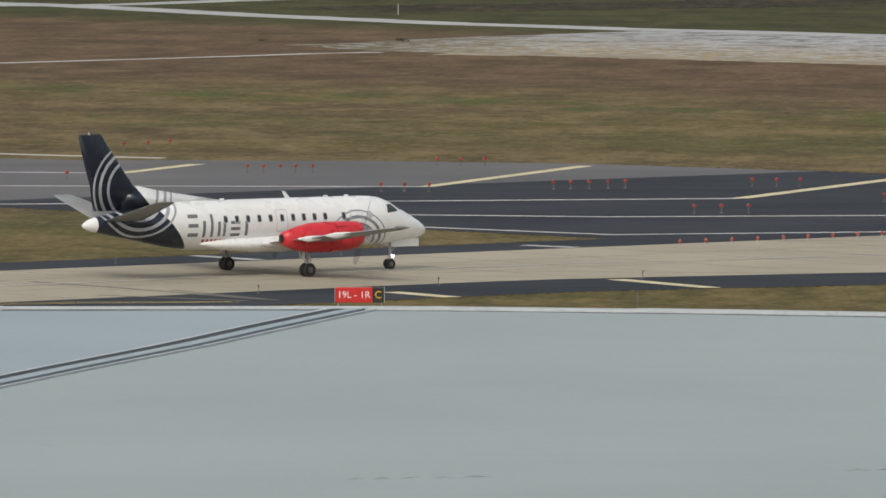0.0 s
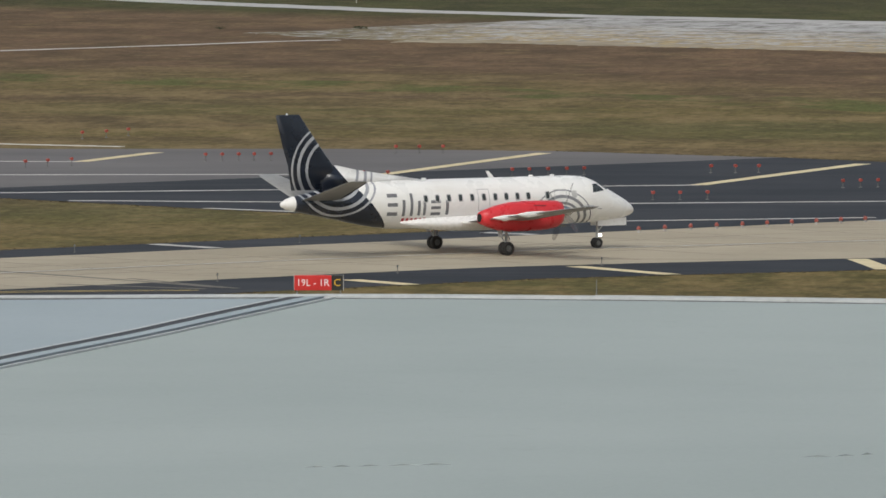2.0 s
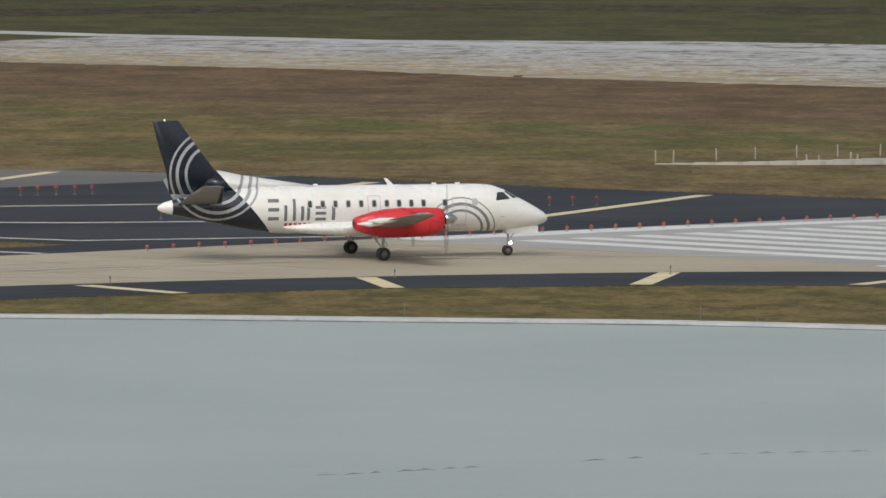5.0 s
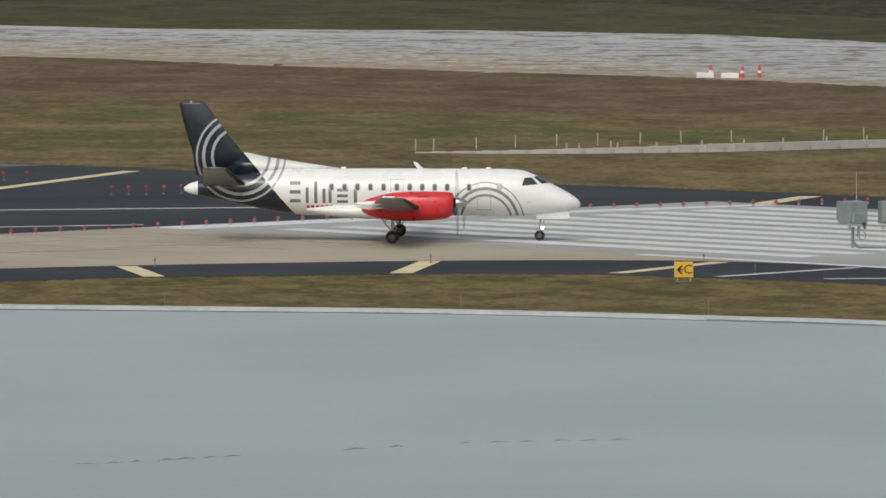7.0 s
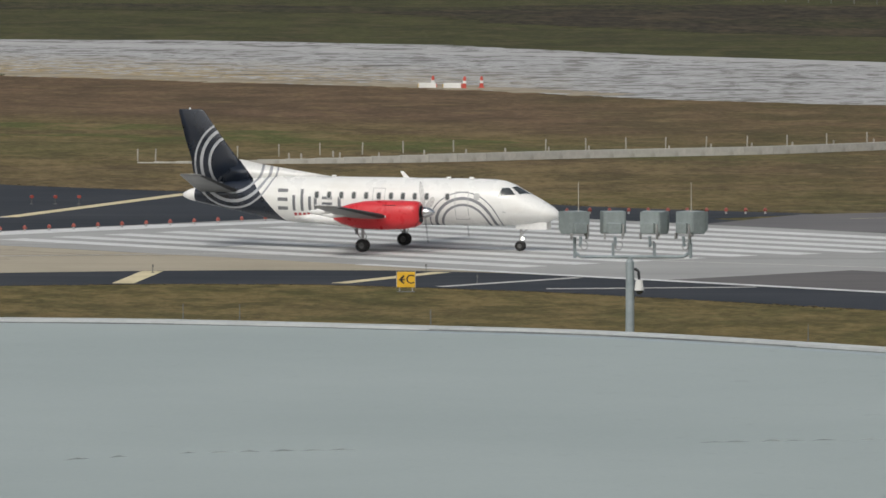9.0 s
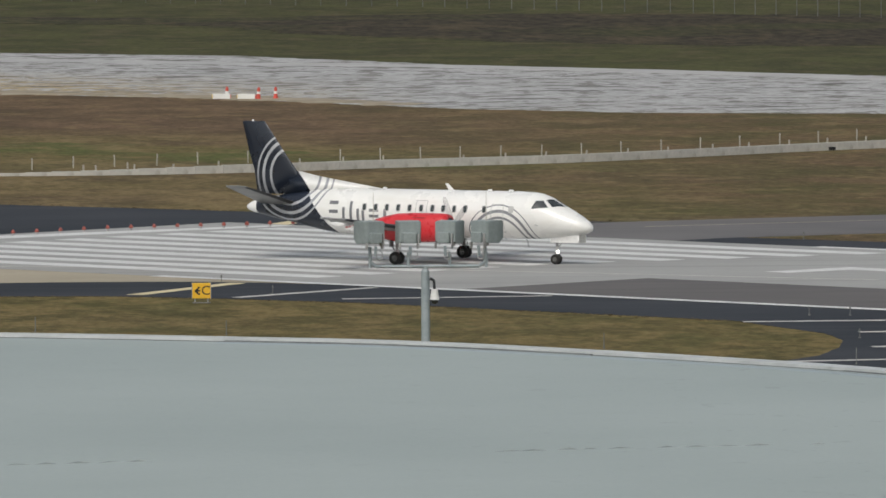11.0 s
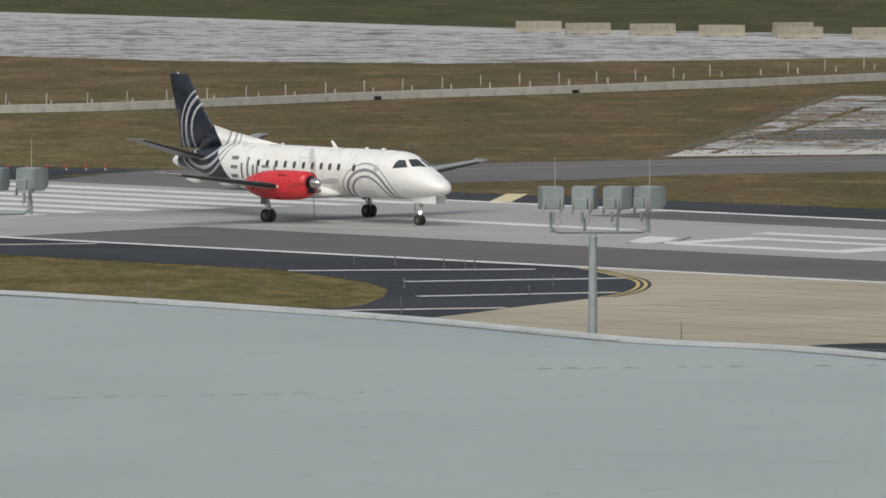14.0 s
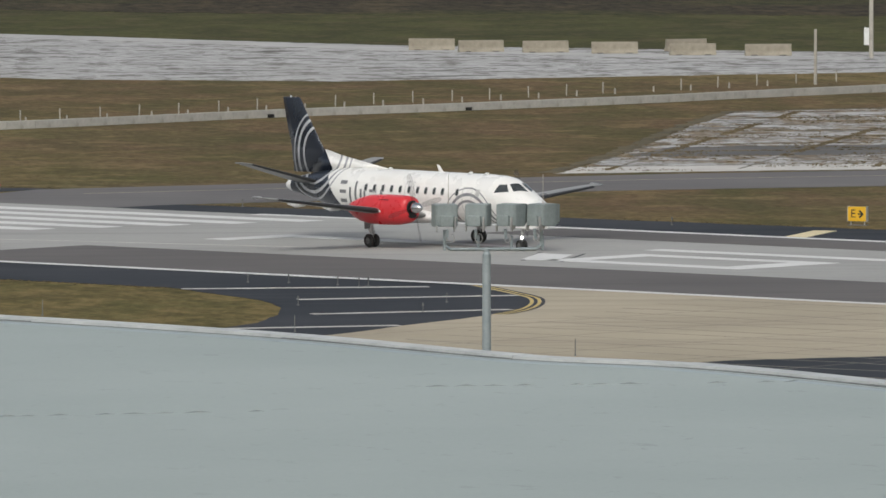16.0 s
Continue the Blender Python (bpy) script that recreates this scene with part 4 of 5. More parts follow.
    tube(bm, (7.16, 0, 0.75), (7.7, 0, 1.3), 0.03)
    part("nose_strut", bm, "strut", plane)
    for k in (-1, 1):
        bm = bmesh.new()
        box(bm, 7.0, 8.62, k * 0.34 - 0.015, k * 0.34 + 0.015, 1.08, 1.46, 0.008)
        part("nose_gear_door", bm, "white_paint", plane)
    bm = bmesh.new()
    bmesh.ops.create_uvsphere(bm, u_segments=14, v_segments=8, radius=0.075, matrix=Matrix.Translation((7.28, -0.10, 0.62)))
    part("landing_light", bm, "nav", plane)
    bm = bmesh.new()
    loft(bm, [[(1.35, -0.02, 3.55), (1.05, -0.025, 3.55), (1.05, 0.025, 3.55), (1.35, 0.02, 3.55)], [(1.02, -0.012, 3.88), (0.86, -0.014, 3.88), (0.86, 0.014, 3.88), (1.02, 0.012, 3.88)]])
    part("aerial", bm, "white_paint", plane)
    for x in (-2.6, 3.4, 4.6):
        bm = bmesh.new()
        box(bm, x - 0.12, x + 0.12, -0.03, 0.03, 3.55, 3.63, 0.02)
        part("aerial", bm, "white_paint", plane)
    wheels = [(make_wheel(plane, "main_wheel", 0, k * 3.355, 0.32, 0.32, 0.20, 0.17), 0.32, (0, k * 3.355, 0.32)) for k in (-1, 1)]
    wheels.append((make_wheel(plane, "nose_wheel", 7.14, 0, 0.25, 0.25, 0.14, 0.125), 0.25, (7.14, 0, 0.25)))
    props = []
    for k in (-1, 1):
        prop = new("propeller")
        prop.parent, prop.matrix_basis = plane, pose(3.2, k * 3.35, 2.0)
        bm = bmesh.new()
        loft(bm, [[(x, r * math.cos(a), r * math.sin(a)) for a in [i * math.tau / 20 for i in range(20)]] for x, r in ((-0.18, 0.27), (0.08, 0.27), (0.30, 0.22), (0.46, 0.13), (0.55, 0.03))])
        part("spinner", bm, "polished", prop, "polished metal spinner", True)
        for i in range(4):
            bm = bmesh.new()
            secs = []
            for r, c, tw in ((0.25, 0.14, 60), (0.6, 0.27, 46), (1.0, 0.31, 34), (1.4, 0.28, 26), (1.62, 0.2, 22), (1.68, 0.06, 21)):
                ct, st = math.cos(radians(tw)), math.sin(radians(tw))
                secs.append([(u * c * st - v * ct * 0.03, u * c * ct + v * st * 0.03, r) for u, v in ((-0.5, 0), (-0.2, 1), (0.3, 0.7), (0.5, 0), (0.3, -0.5), (-0.2, -0.6))])
            loft(bm, secs)
            bmesh.ops.rotate(bm, verts=bm.verts, cent=(0, 0, 0), matrix=Matrix.Rotation(i * math.pi / 2, 3, "X"))
            part("blade", bm, "blade", prop)
        props.append((prop, (3.2, k * 3.35, 2.0), k))
    return plane, wheels, props


# plain bars that stand for the painted name: x, z, width, height
NAME_SHAPES = [(-4.96, 2.43 + d, 0.54, 0.17) for d in (-0.44, 0.0, 0.44)] + [(-4.36, 2.26, 0.15, 0.78), (-3.93, 2.41, 0.15, 1.08), (-3.52, 2.24, 0.15, 0.70), (-3.22, 2.24, 0.15, 0.70)] \
    + [(-2.60, 2.24 + d, 0.54, 0.14) for d in (-0.29, 0.0, 0.29)] + [(-1.96, 2.24, 0.17, 0.70)]


# ---- the near building: a curved membrane roof with its edge, joint and air terminals ----
ROOF_Z = 20.0
EDGE = [(-60, 169.5), (-40, 171.6), (-25, 172.9), (-17.8, 173.4), (-12.5, 174.0), (-8.5, 173.7), (-4.0, 172.9), (0.2, 172.1), (3.9, 170.5), (6.4, 169.1), (9.05, 166.4), (12.3, 162.2),
        (15.0, 157.3), (17.0, 155.3), (19.1, 151.3), (22.5, 143), (25, 134), (26, 120), (26, 105)]


def make_roof():
    line = smooth_line([(*p, 0) for p in EDGE], 8)
    back = [Vector((-60, 105, 0))]
    bm = bmesh.new()
    outer = line + back
    top = [bm.verts.new((p.x, p.y, ROOF_Z)) for p in outer]
    low = [bm.verts.new((p.x, p.y, ROOF_Z - 0.5)) for p in outer]
    f = bm.faces.new(top)
    g = bm.faces.new(low[::-1])
    for i in range(len(outer)):
        j = (i + 1) % len(outer)
        bm.faces.new((top[i], low[i], low[j], top[j]))
    bmesh.ops.triangulate(bm, faces=[f, g])
    bmesh.ops.recalc_face_normals(bm, faces=bm.faces)
    tagged(part("roof", bm, "roof"), "pale blue grey roof membrane of the building below", "roof", kind="structure")
    bm = bmesh.new()
    inset = [Vector((p.x * 0.99 - 0.2, p.y - 0.6, 0)) for p in outer]
    inset[-1] = Vector((-59, 106, 0))
    a = [bm.verts.new((p.x, p.y, ROOF_Z - 0.5)) for p in inset]
    b = [bm.verts.new((p.x, p.y, 0)) for p in inset]
    for i in range(len(a)):
        j = (i + 1) % len(a)
        bm.faces.new((a[i], b[i], b[j], a[j]))
    bmesh.ops.recalc_face_normals(bm, faces=bm.faces)
    tagged(part("building_wall", bm, "wall"), "plain rendered outer wall under the roof", "wall", kind="structure")
    # the older, bluer membrane beyond the joint
    old = [Vector((-60, 110, 0)), Vector((-60, 169.3, 0))] + [p + Vector((0, -0.3, 0)) for p in line if -59 < p.x < -12.9] + [Vector(p) for p in ((-13.1, 173.4, 0), (-14.0, 169.4, 0), (-14.8, 164.8, 0), (-15.6, 161.0, 0), (-16.3, 157.5, 0), (-19.1, 143, 0), (-22.5, 126, 0), (-26, 110, 0))]
    sheet("roof_old", old, ROOF_Z + 0.005, "roof_blue", "bluish older roof membrane beyond the joint", "roof", thick=0.03)
    # raised edge: cap lengths end to end
    rim = thing("roof_edge", "pale metal roof edge with lapped joints", "roof edge", kind="structure")
    rnd = random.Random(3)

    def bar(pts, w0, w1, z0, z1):
        """A bar along the edge, from w0 to w1 inside it."""
        bm = bmesh.new()
        rings = []
        for i, p in enumerate(pts):
            d = (pts[min(i + 1, len(pts) - 1)] - pts[max(i - 1, 0)]).normalized()
            o = Vector((d.y, -d.x, 0))
            rings.append([p + o * w0 + Vector((0, 0, z0)), p + o * w0 + Vector((0, 0, z1)), p + o * w1 + Vector((0, 0, z1 - 0.01)), p + o * w1 + Vector((0, 0, z0))])
        loft(bm, rings)
        return bm
    for i in range(0, len(line) - 8, 8):
        seg = [p.copy() for p in line[i:i + 9]]
        dz = rnd.uniform(-0.006, 0.006)
        part("cap", bar(seg, -0.05, 0.24, ROOF_Z - 0.05, ROOF_Z + 0.06 + dz), "cap", rim)
        if i > 60:
            part("clamp_bar", bar(seg, 0.55, 0.68, ROOF_Z - 0.02, ROOF_Z + 0.014), "roof_blue", rim)
            # low raised bar, no real gap: the shadow is its darker colour
            part("shadow_gap", bar(seg, 0.46, 0.552, ROOF_Z - 0.02, ROOF_Z + 0.010), "lapmark_gap_shade", rim)
        # thin dark strip inside the cap, its shade painted in
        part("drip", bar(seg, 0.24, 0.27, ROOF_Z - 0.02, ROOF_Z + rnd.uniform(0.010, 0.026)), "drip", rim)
    # expansion joint across the roof
    joint = thing("roof_joint", "raised roof expansion joint with dark gaps and painted shadow side", "roof joint", kind="structure")
    path = smooth_line([(-12.62, 174.0, 0), (-13.5, 169.4, 0), (-14.32, 164.8, 0), (-15.1, 161.0, 0), (-15.8, 157.5, 0), (-18.6, 143, 0), (-22, 126, 0)], 6)
    # gap bars are solid; their dark colour also paints the curbs' shadow side
    for a, b, z1, mat, nm in ((-0.34, -0.24, 0.03, "cap", "curb"), (-0.24, -0.17, 0.02, "gap", "gap"), (-0.17, 0.12, 0.04, "roof_blue", "cover"), (0.12, 0.34, 0.035, "gap", "gap"), (0.34, 0.46, 0.03, "cap", "curb")):
        part(nm, bar(path, a, b, ROOF_Z - 0.02, ROOF_Z + z1), mat, joint)
    # lines of scuffed membrane laps
    laps = thing("membrane_laps", "broken lines of lifted membrane laps", "roof seam", kind="structure")
    for a, b in (((0.2, 144.2), (8.4, 146.6)), ((11.4, 151.4), (18.6, 152.2)), ((-10.2, 138.4), (-4.0, 140.6)), ((-4.0, 140.6), (0.2, 144.2)), ((8.6, 146.6), (11.6, 147.2))):
        a, b = Vector((*a, ROOF_Z)), Vector((*b, ROOF_Z))
        n = int((b - a).length / 0.36)
        for i in range(n):
            if rnd.random() < 0.12 or noise.noise(Vector((i * 0.21, b.y, 0))) < -0.12:
                continue
            p = a.lerp(b, (i + rnd.uniform(0.2, 0.5)) / n)
            d = (b - a).normalized()
            ln = rnd.uniform(0.1, 0.22)
            pts = [p - d * ln, p + Vector((0, 0.05, 0)), p + d * ln]
            bm = bmesh.new()
            rings = [[q + Vector((0, -0.012, -0.01)), q + Vector((0, -0.002, h)), q + Vector((0, 0.05, -0.01))] for q, h in zip(pts, (0.002, rnd.uniform(0.013, 0.026), 0.002))]
            loft(bm, rings)
            part("lap", bm, "lapmark_gap_shade", laps)
    rod = thing("air_terminal", "thin metal lightning rod on the roof edge", "lightning rod", pose(0.26, 172.0, ROOF_Z + 0.07), "lightning rods on the roof edge")
    bm = bmesh.new()
    tube(bm, (0, 0, 0), (0, 0, 0.03), 0.016, 0.010)
    part("base", bm, "stake", rod)
    bm = bmesh.new()
    tube(bm, (0, 0, 0.03), (0, 0, 0.23), 0.008, 0.005)
    part("rod", bm, "stake", rod)
    for x, y in ((1.08, 171.75), (3.82, 170.5), (9.05, 166.6), (-8.47, 173.6), (-4.06, 172.85), (12.3, 162.5), (15.6, 156.7)):
        copy_thing(rod, pose(x, y, ROOF_Z + 0.07))


def make_mast(x, top, heads, camera_dome):
    y = 210.0
    mast = thing("floodlight_mast", "grey steel mast with four floodlights seen from behind", "floodlight mast", pose(x, y, 0), "floodlight masts")
    bm = bmesh.new()
    tube(bm, (0, 0, 0), (0, 0, top), 0.12, 0.075, 20)
    tube(bm, (0, 0, top), (0, 0, top + 0.07), 0.075, 0.035, 20)
    part("pole", bm, "mast", mast, smooth=False)
    lo, hi = heads[0][0], heads[-1][0]
    bm = bmesh.new()
    tube(bm, (lo + 0.1, 0, top + 0.09), (hi - 0.12, 0, top + 0.09), 0.03, seg=12)
    for e, i in ((lo + 0.1, -1), (hi - 0.12, 1)):
        tube(bm, (e, 0, top + 0.09), (e + i * 0.10, 0, top + 0.17), 0.03, seg=12)
        tube(bm, (e + i * 0.10, 0, top + 0.17), (e + i * 0.10, 0, top + 0.44), 0.03, seg=12)
    tube(bm, (0, 0, top), (0, 0, top + 0.1), 0.05, seg=12)
    part("crossbar", bm, "mast", mast)
    for i, (hx, yaw) in enumerate(heads):
        head = part("floodlight", bmesh.new(), "flood", mast)
        head.matrix_basis = pose(hx, 0.0, top + 0.70, 0, 0, yaw)
        bm = bmesh.new()
        w, h = 0.215, 0.205
        ring = lambda y, a, b, z=0: [(-w * a, y, -h * b + z), (w * a, y, -h * b + z), (w * a, y, h * b + z), (-w * a, y, h * b + z)]
        loft(bm, [ring(-0.20, 0.84, 0.86, 0.02), ring(-0.17, 0.94, 0.94), ring(0.12, 1.0, 1.0), ring(0.24, 0.86, 0.80, 0.03), ring(0.26, 0.84, 0.78, 0.03)])
        bmesh.ops.bevel(bm, geom=list(bm.edges), offset=0.012, segments=2, affect="EDGES")
        part("housing", bm, "flood", head)
        bm = bmesh.new()
        box(bm, -0.14, 0.10, -0.26, -0.19, -0.19, 0.0, 0.015)
        part("gear_box", bm, "flood", head)
        bm = bmesh.new()
        box(bm, 0.13, 0.16, -0.24, -0.1, -0.24, -0.02, 0.006)
        part("bracket", bm, "strut", head)
        for e in (-0.185, 0.135):
            bm = bmesh.new()
            box(bm, e - 0.015, e + 0.015, -0.22, -0.16, -0.29, -0.18, 0.006)
            part("bracket", bm, "strut", head)
        bm = bmesh.new()
        tube(bm, (0, -0.2, -0.24), (0, -0.18, -0.42), 0.028)
        part("yoke", bm, "mast", head)
        bm = bmesh.new()
        pts = [Vector((0.06 + 0.07 * math.sin(a), -0.22, -0.40 + 0.08 * math.cos(a))) for a in [j * 0.55 for j in range(10)]]
        for a, b in zip(pts, pts[1:]):
            tube(bm, a, b, 0.009, seg=6)
        part("cable", bm, "strut", head)
        bm = bmesh.new()
        tube(bm, (hx, 0, top + 0.07), (hx, 0, top + 0.34), 0.028)
        part("stem", bm, "mast", mast)
    for hx in (heads[0][0] + 0.06, heads[-1][0]):
        bm = bmesh.new()
        tube(bm, (hx, -0.1, top + 0.86), (hx, -0.1, top + 1.42), 0.009, 0.005, 6)
        part("air_terminal", bm, "post", mast)
    if camera_dome:
        bm = bmesh.new()
        tube(bm, (0.08, -0.06, top - 0.12), (0.15, -0.08, top - 0.16), 0.025)
        tube(bm, (0.15, -0.08, top - 0.16), (0.16, -0.08, top - 0.32), 0.025)
        part("camera_arm", bm, "gap", mast)
        bm = bmesh.new()
        tube(bm, (0.16, -0.08, top - 0.50), (0.16, -0.08, top - 0.31), 0.085, 0.06, 18)
        dome = part("camera_housing", bm, "plastic", mast, "white surveillance camera housing")
        bm = bmesh.new()
        bmesh.ops.create_uvsphere(bm, u_segments=14, v_segments=8, radius=0.065, matrix=Matrix.Translation((0.16, -0.08, top - 0.51)))
        part("dome", bm, "glass", dome)


def make_sign(name, label, m, w, h, panels):
    """A boxed airfield sign: panels are (width, face, [(text, colour, size, dx)])."""
    sign = thing(name, label, "airfield sign", m)
    x = -w / 2
    for pw, face, words in panels:
        bm = bmesh.new()
        box(bm, x, x + pw, -0.12, 0.12, 0.22, 0.22 + h, 0.02)
        body = part("panel", bm, face, sign)
        for text, colour, size, dx in words:
            lettering(text, size, colour, body, pose(x + pw / 2 + dx, -0.126, 0.22 + h / 2, 90), "legend")
        x += pw
    for e in (-w / 2 + 0.12, w / 2 - 0.12):
        bm = bmesh.new()
        tube(bm, (e, 0, 0), (e, 0, 0.24), 0.035)
        part("leg", bm, "strut", sign)
    bm = bmesh.new()
    box(bm, -w / 2, w / 2, -0.2, 0.2, 0.0, 0.04, 0.01)
    part("pad", bm, "stake", sign)
    bm = bmesh.new()
    box(bm, -w / 2 - 0.03, -w / 2, -0.13, 0.13, 0.2, 0.24 + h, 0.005)
    box(bm, w / 2, w / 2 + 0.03, -0.13, 0.13, 0.2, 0.24 + h, 0.005)
    part("end_cap", bm, "strut", sign)
    return sign


def arrow(sign, x, z, way, size):
    bm = bmesh.new()
    a = size
    box(bm, min(x, x + way * a), max(x, x + way * a), -0.130, -0.121, z - 0.035, z + 0.035)
    for k in (-1, 1):
        t = x + way * a
        vs = [bm.verts.new((px, py, pz)) for py in (-0.130, -0.121) for px, pz in ((t + way * 0.05, z), (t - way * 0.17, z + k * 0.21), (t - way * 0.24, z + k * 0.15), (t - way * 0.06, z))]
        for q in ((0, 1, 2, 3), (4, 7, 6, 5), (0, 4, 5, 1), (1, 5, 6, 2), (2, 6, 7, 3), (3, 7, 4, 0)):
            bm.faces.new([vs[i] for i in q])
    bmesh.ops.recalc_face_normals(bm, faces=bm.faces)
    part("arrow", bm, "sign_black", sign)


def make_signs():
    make_sign("runway_sign", "red runway holding sign with a black taxiway panel", pose(-38.55, 533.0, 0, 0, 0, 4), 2.2, 0.68,
              [(1.68, "sign_red", [("19L - 1R", "sign_white", 0.43, 0)]), (0.52, "sign_black", [("C", "sign_yellow", 0.46, 0)])])
    s = make_sign("taxiway_sign", "yellow taxiway direction sign on the grass", pose(11.2, 551.2, 0), 0.84, 0.72, [(0.84, "sign_yellow", [("C", "sign_black", 0.60, 0.2)])])
    arrow(s, -0.05, 0.58, -1, 0.24)
    s = make_sign("taxiway_sign", "yellow taxiway direction sign beside the far shoulder", pose(72.4, 585.4, 0, 0, 0, -30), 0.98, 0.72, [(0.98, "sign_yellow", [("E", "sign_black", 0.58, -0.2)])])
    arrow(s, 0.05, 0.58, 1, 0.28)


def make_lights():
    lamp = thing("approach_light", "red approach light on a short grey stake", "airfield light", RUN @ pose(-81.7, 4.2, 0), "red approach lights")
    bm = bmesh.new()
    tube(bm, (0, 0, 0), (0, 0, 0.34), 0.022, 0.02, 8)
    tube(bm, (0, 0, 0), (0, 0, 0.04), 0.10, 0.08, 10)
    part("stake", bm, "stake", lamp)
    bm = bmesh.new()
    tube(bm, (-0.08, 0, 0.41), (0.08, 0, 0.41), 0.075, 0.09, 12)
    tube(bm, (0, 0, 0.32), (0, 0, 0.37), 0.05, 0.05, 10)
    part("lamp_head", bm, "lamp_red", lamp, "red lamp housing")
    spots = [(-81.6, 5.7), (-82.0, 7.7), (-109.6, 30.1), (-110.1, 32.3), (-111.3, 34.9), (-82.6, 31.8), (-81.7, 32.8), (-80.9, 33.9), (-59.5, 8.7), (-58.7, 9.7), (-57.8, 10.7),
             (-55.9, 18.0), (-55.5, 18.9), (-55.1, 19.9), (-54.8, 21.0), (-54.5, 22.0), (-30.2, 6.0), (-29.4, 7.2), (-28.7, 8.5), (-51.9, 29.0), (-51.0, 30.0), (-50.3, 31.1), (-33.9, 22.7),
             (-33.6, 23.7), (-33.3, 24.7), (-33.0, 25.7), (-32.7, 26.7), (-27.5, 31.3), (-26.6, 32.2), (-25.8, 33.2), (-81.6, 17.0), (-81.1, 17.8), (-80.6, 18.6), (-80.2, 19.4), (-79.8, 20.3)]
    for s, n in spots:
        copy_thing(lamp, RUN @ pose(s, n, 0.02))
    end = thing("runway_end_light", "low red runway end light", "airfield light", RUN @ pose(-4.9, -16.8, 0.03), "runway end lights")
    bm = bmesh.new()
    tube(bm, (0, 0, 0), (0, 0, 0.14), 0.07, 0.05, 10)
    part("base", bm, "strut", end)
    bm = bmesh.new()
    tube(bm, (0, 0, 0.13), (0, 0, 0.22), 0.10, 0.115, 12)
    tube(bm, (0, 0, 0.22), (0, 0, 0.32), 0.105, 0.05, 12)
    part("lamp_head", bm, "lamp_rust", end, "red lamp glass")
    for i in range(-3, 46):
        along = float(np.interp(i, (-4, 0, 11, 24, 36, 46), (-4.9, -4.9, -5.3, -4.4, 1.2, 8.2)))
        across = float(np.interp(i, (-4, 0, 11, 24, 36, 46), (-16.8, -9.94, 8.61, 30.0, 45.0, 52.6)))
        copy_thing(end, RUN @ pose(along, across, 0.045))
    edge = thing("edge_light", "small taxiway edge light on a stake", "airfield light", RUN @ pose(16.2, -60.6, 0.02), "taxiway edge lights")
    bm = bmesh.new()
    tube(bm, (0, 0, 0), (0, 0, 0.04), 0.07, 0.05, 10)
    tube(bm, (0, 0, 0), (0, 0, 0.3), 0.018, 0.015, 8)
    part("stem", bm, "stake", edge)
    bm = bmesh.new()
    tube(bm, (0, 0, 0.28), (0, 0, 0.40), 0.045, 0.03, 10)
    part("lens", bm, "stake", edge)
    for s, m in ((16.4, -50), (17.6, -38.5), (22.2, -24.6), (28.6, -12.6), (37.5, -3.0), (-8, -50), (-8, -36), (-8, -62), (78, -5.5), (84, -4.0), (95.4, -11.5), (99.6, -17.8), (92, -17.5), (30.2, 46.2), (38.8, 45.4), (59, 46.4), (46, -8)):
        copy_thing(edge, RUN @ pose(s, m, 0.04))
    # frangible shoulder fittings beside the runway
    for s in (83.5, 86.5, 87.8):
        copy_thing(edge, RUN @ pose(s - 4, -4.4, 0.03))


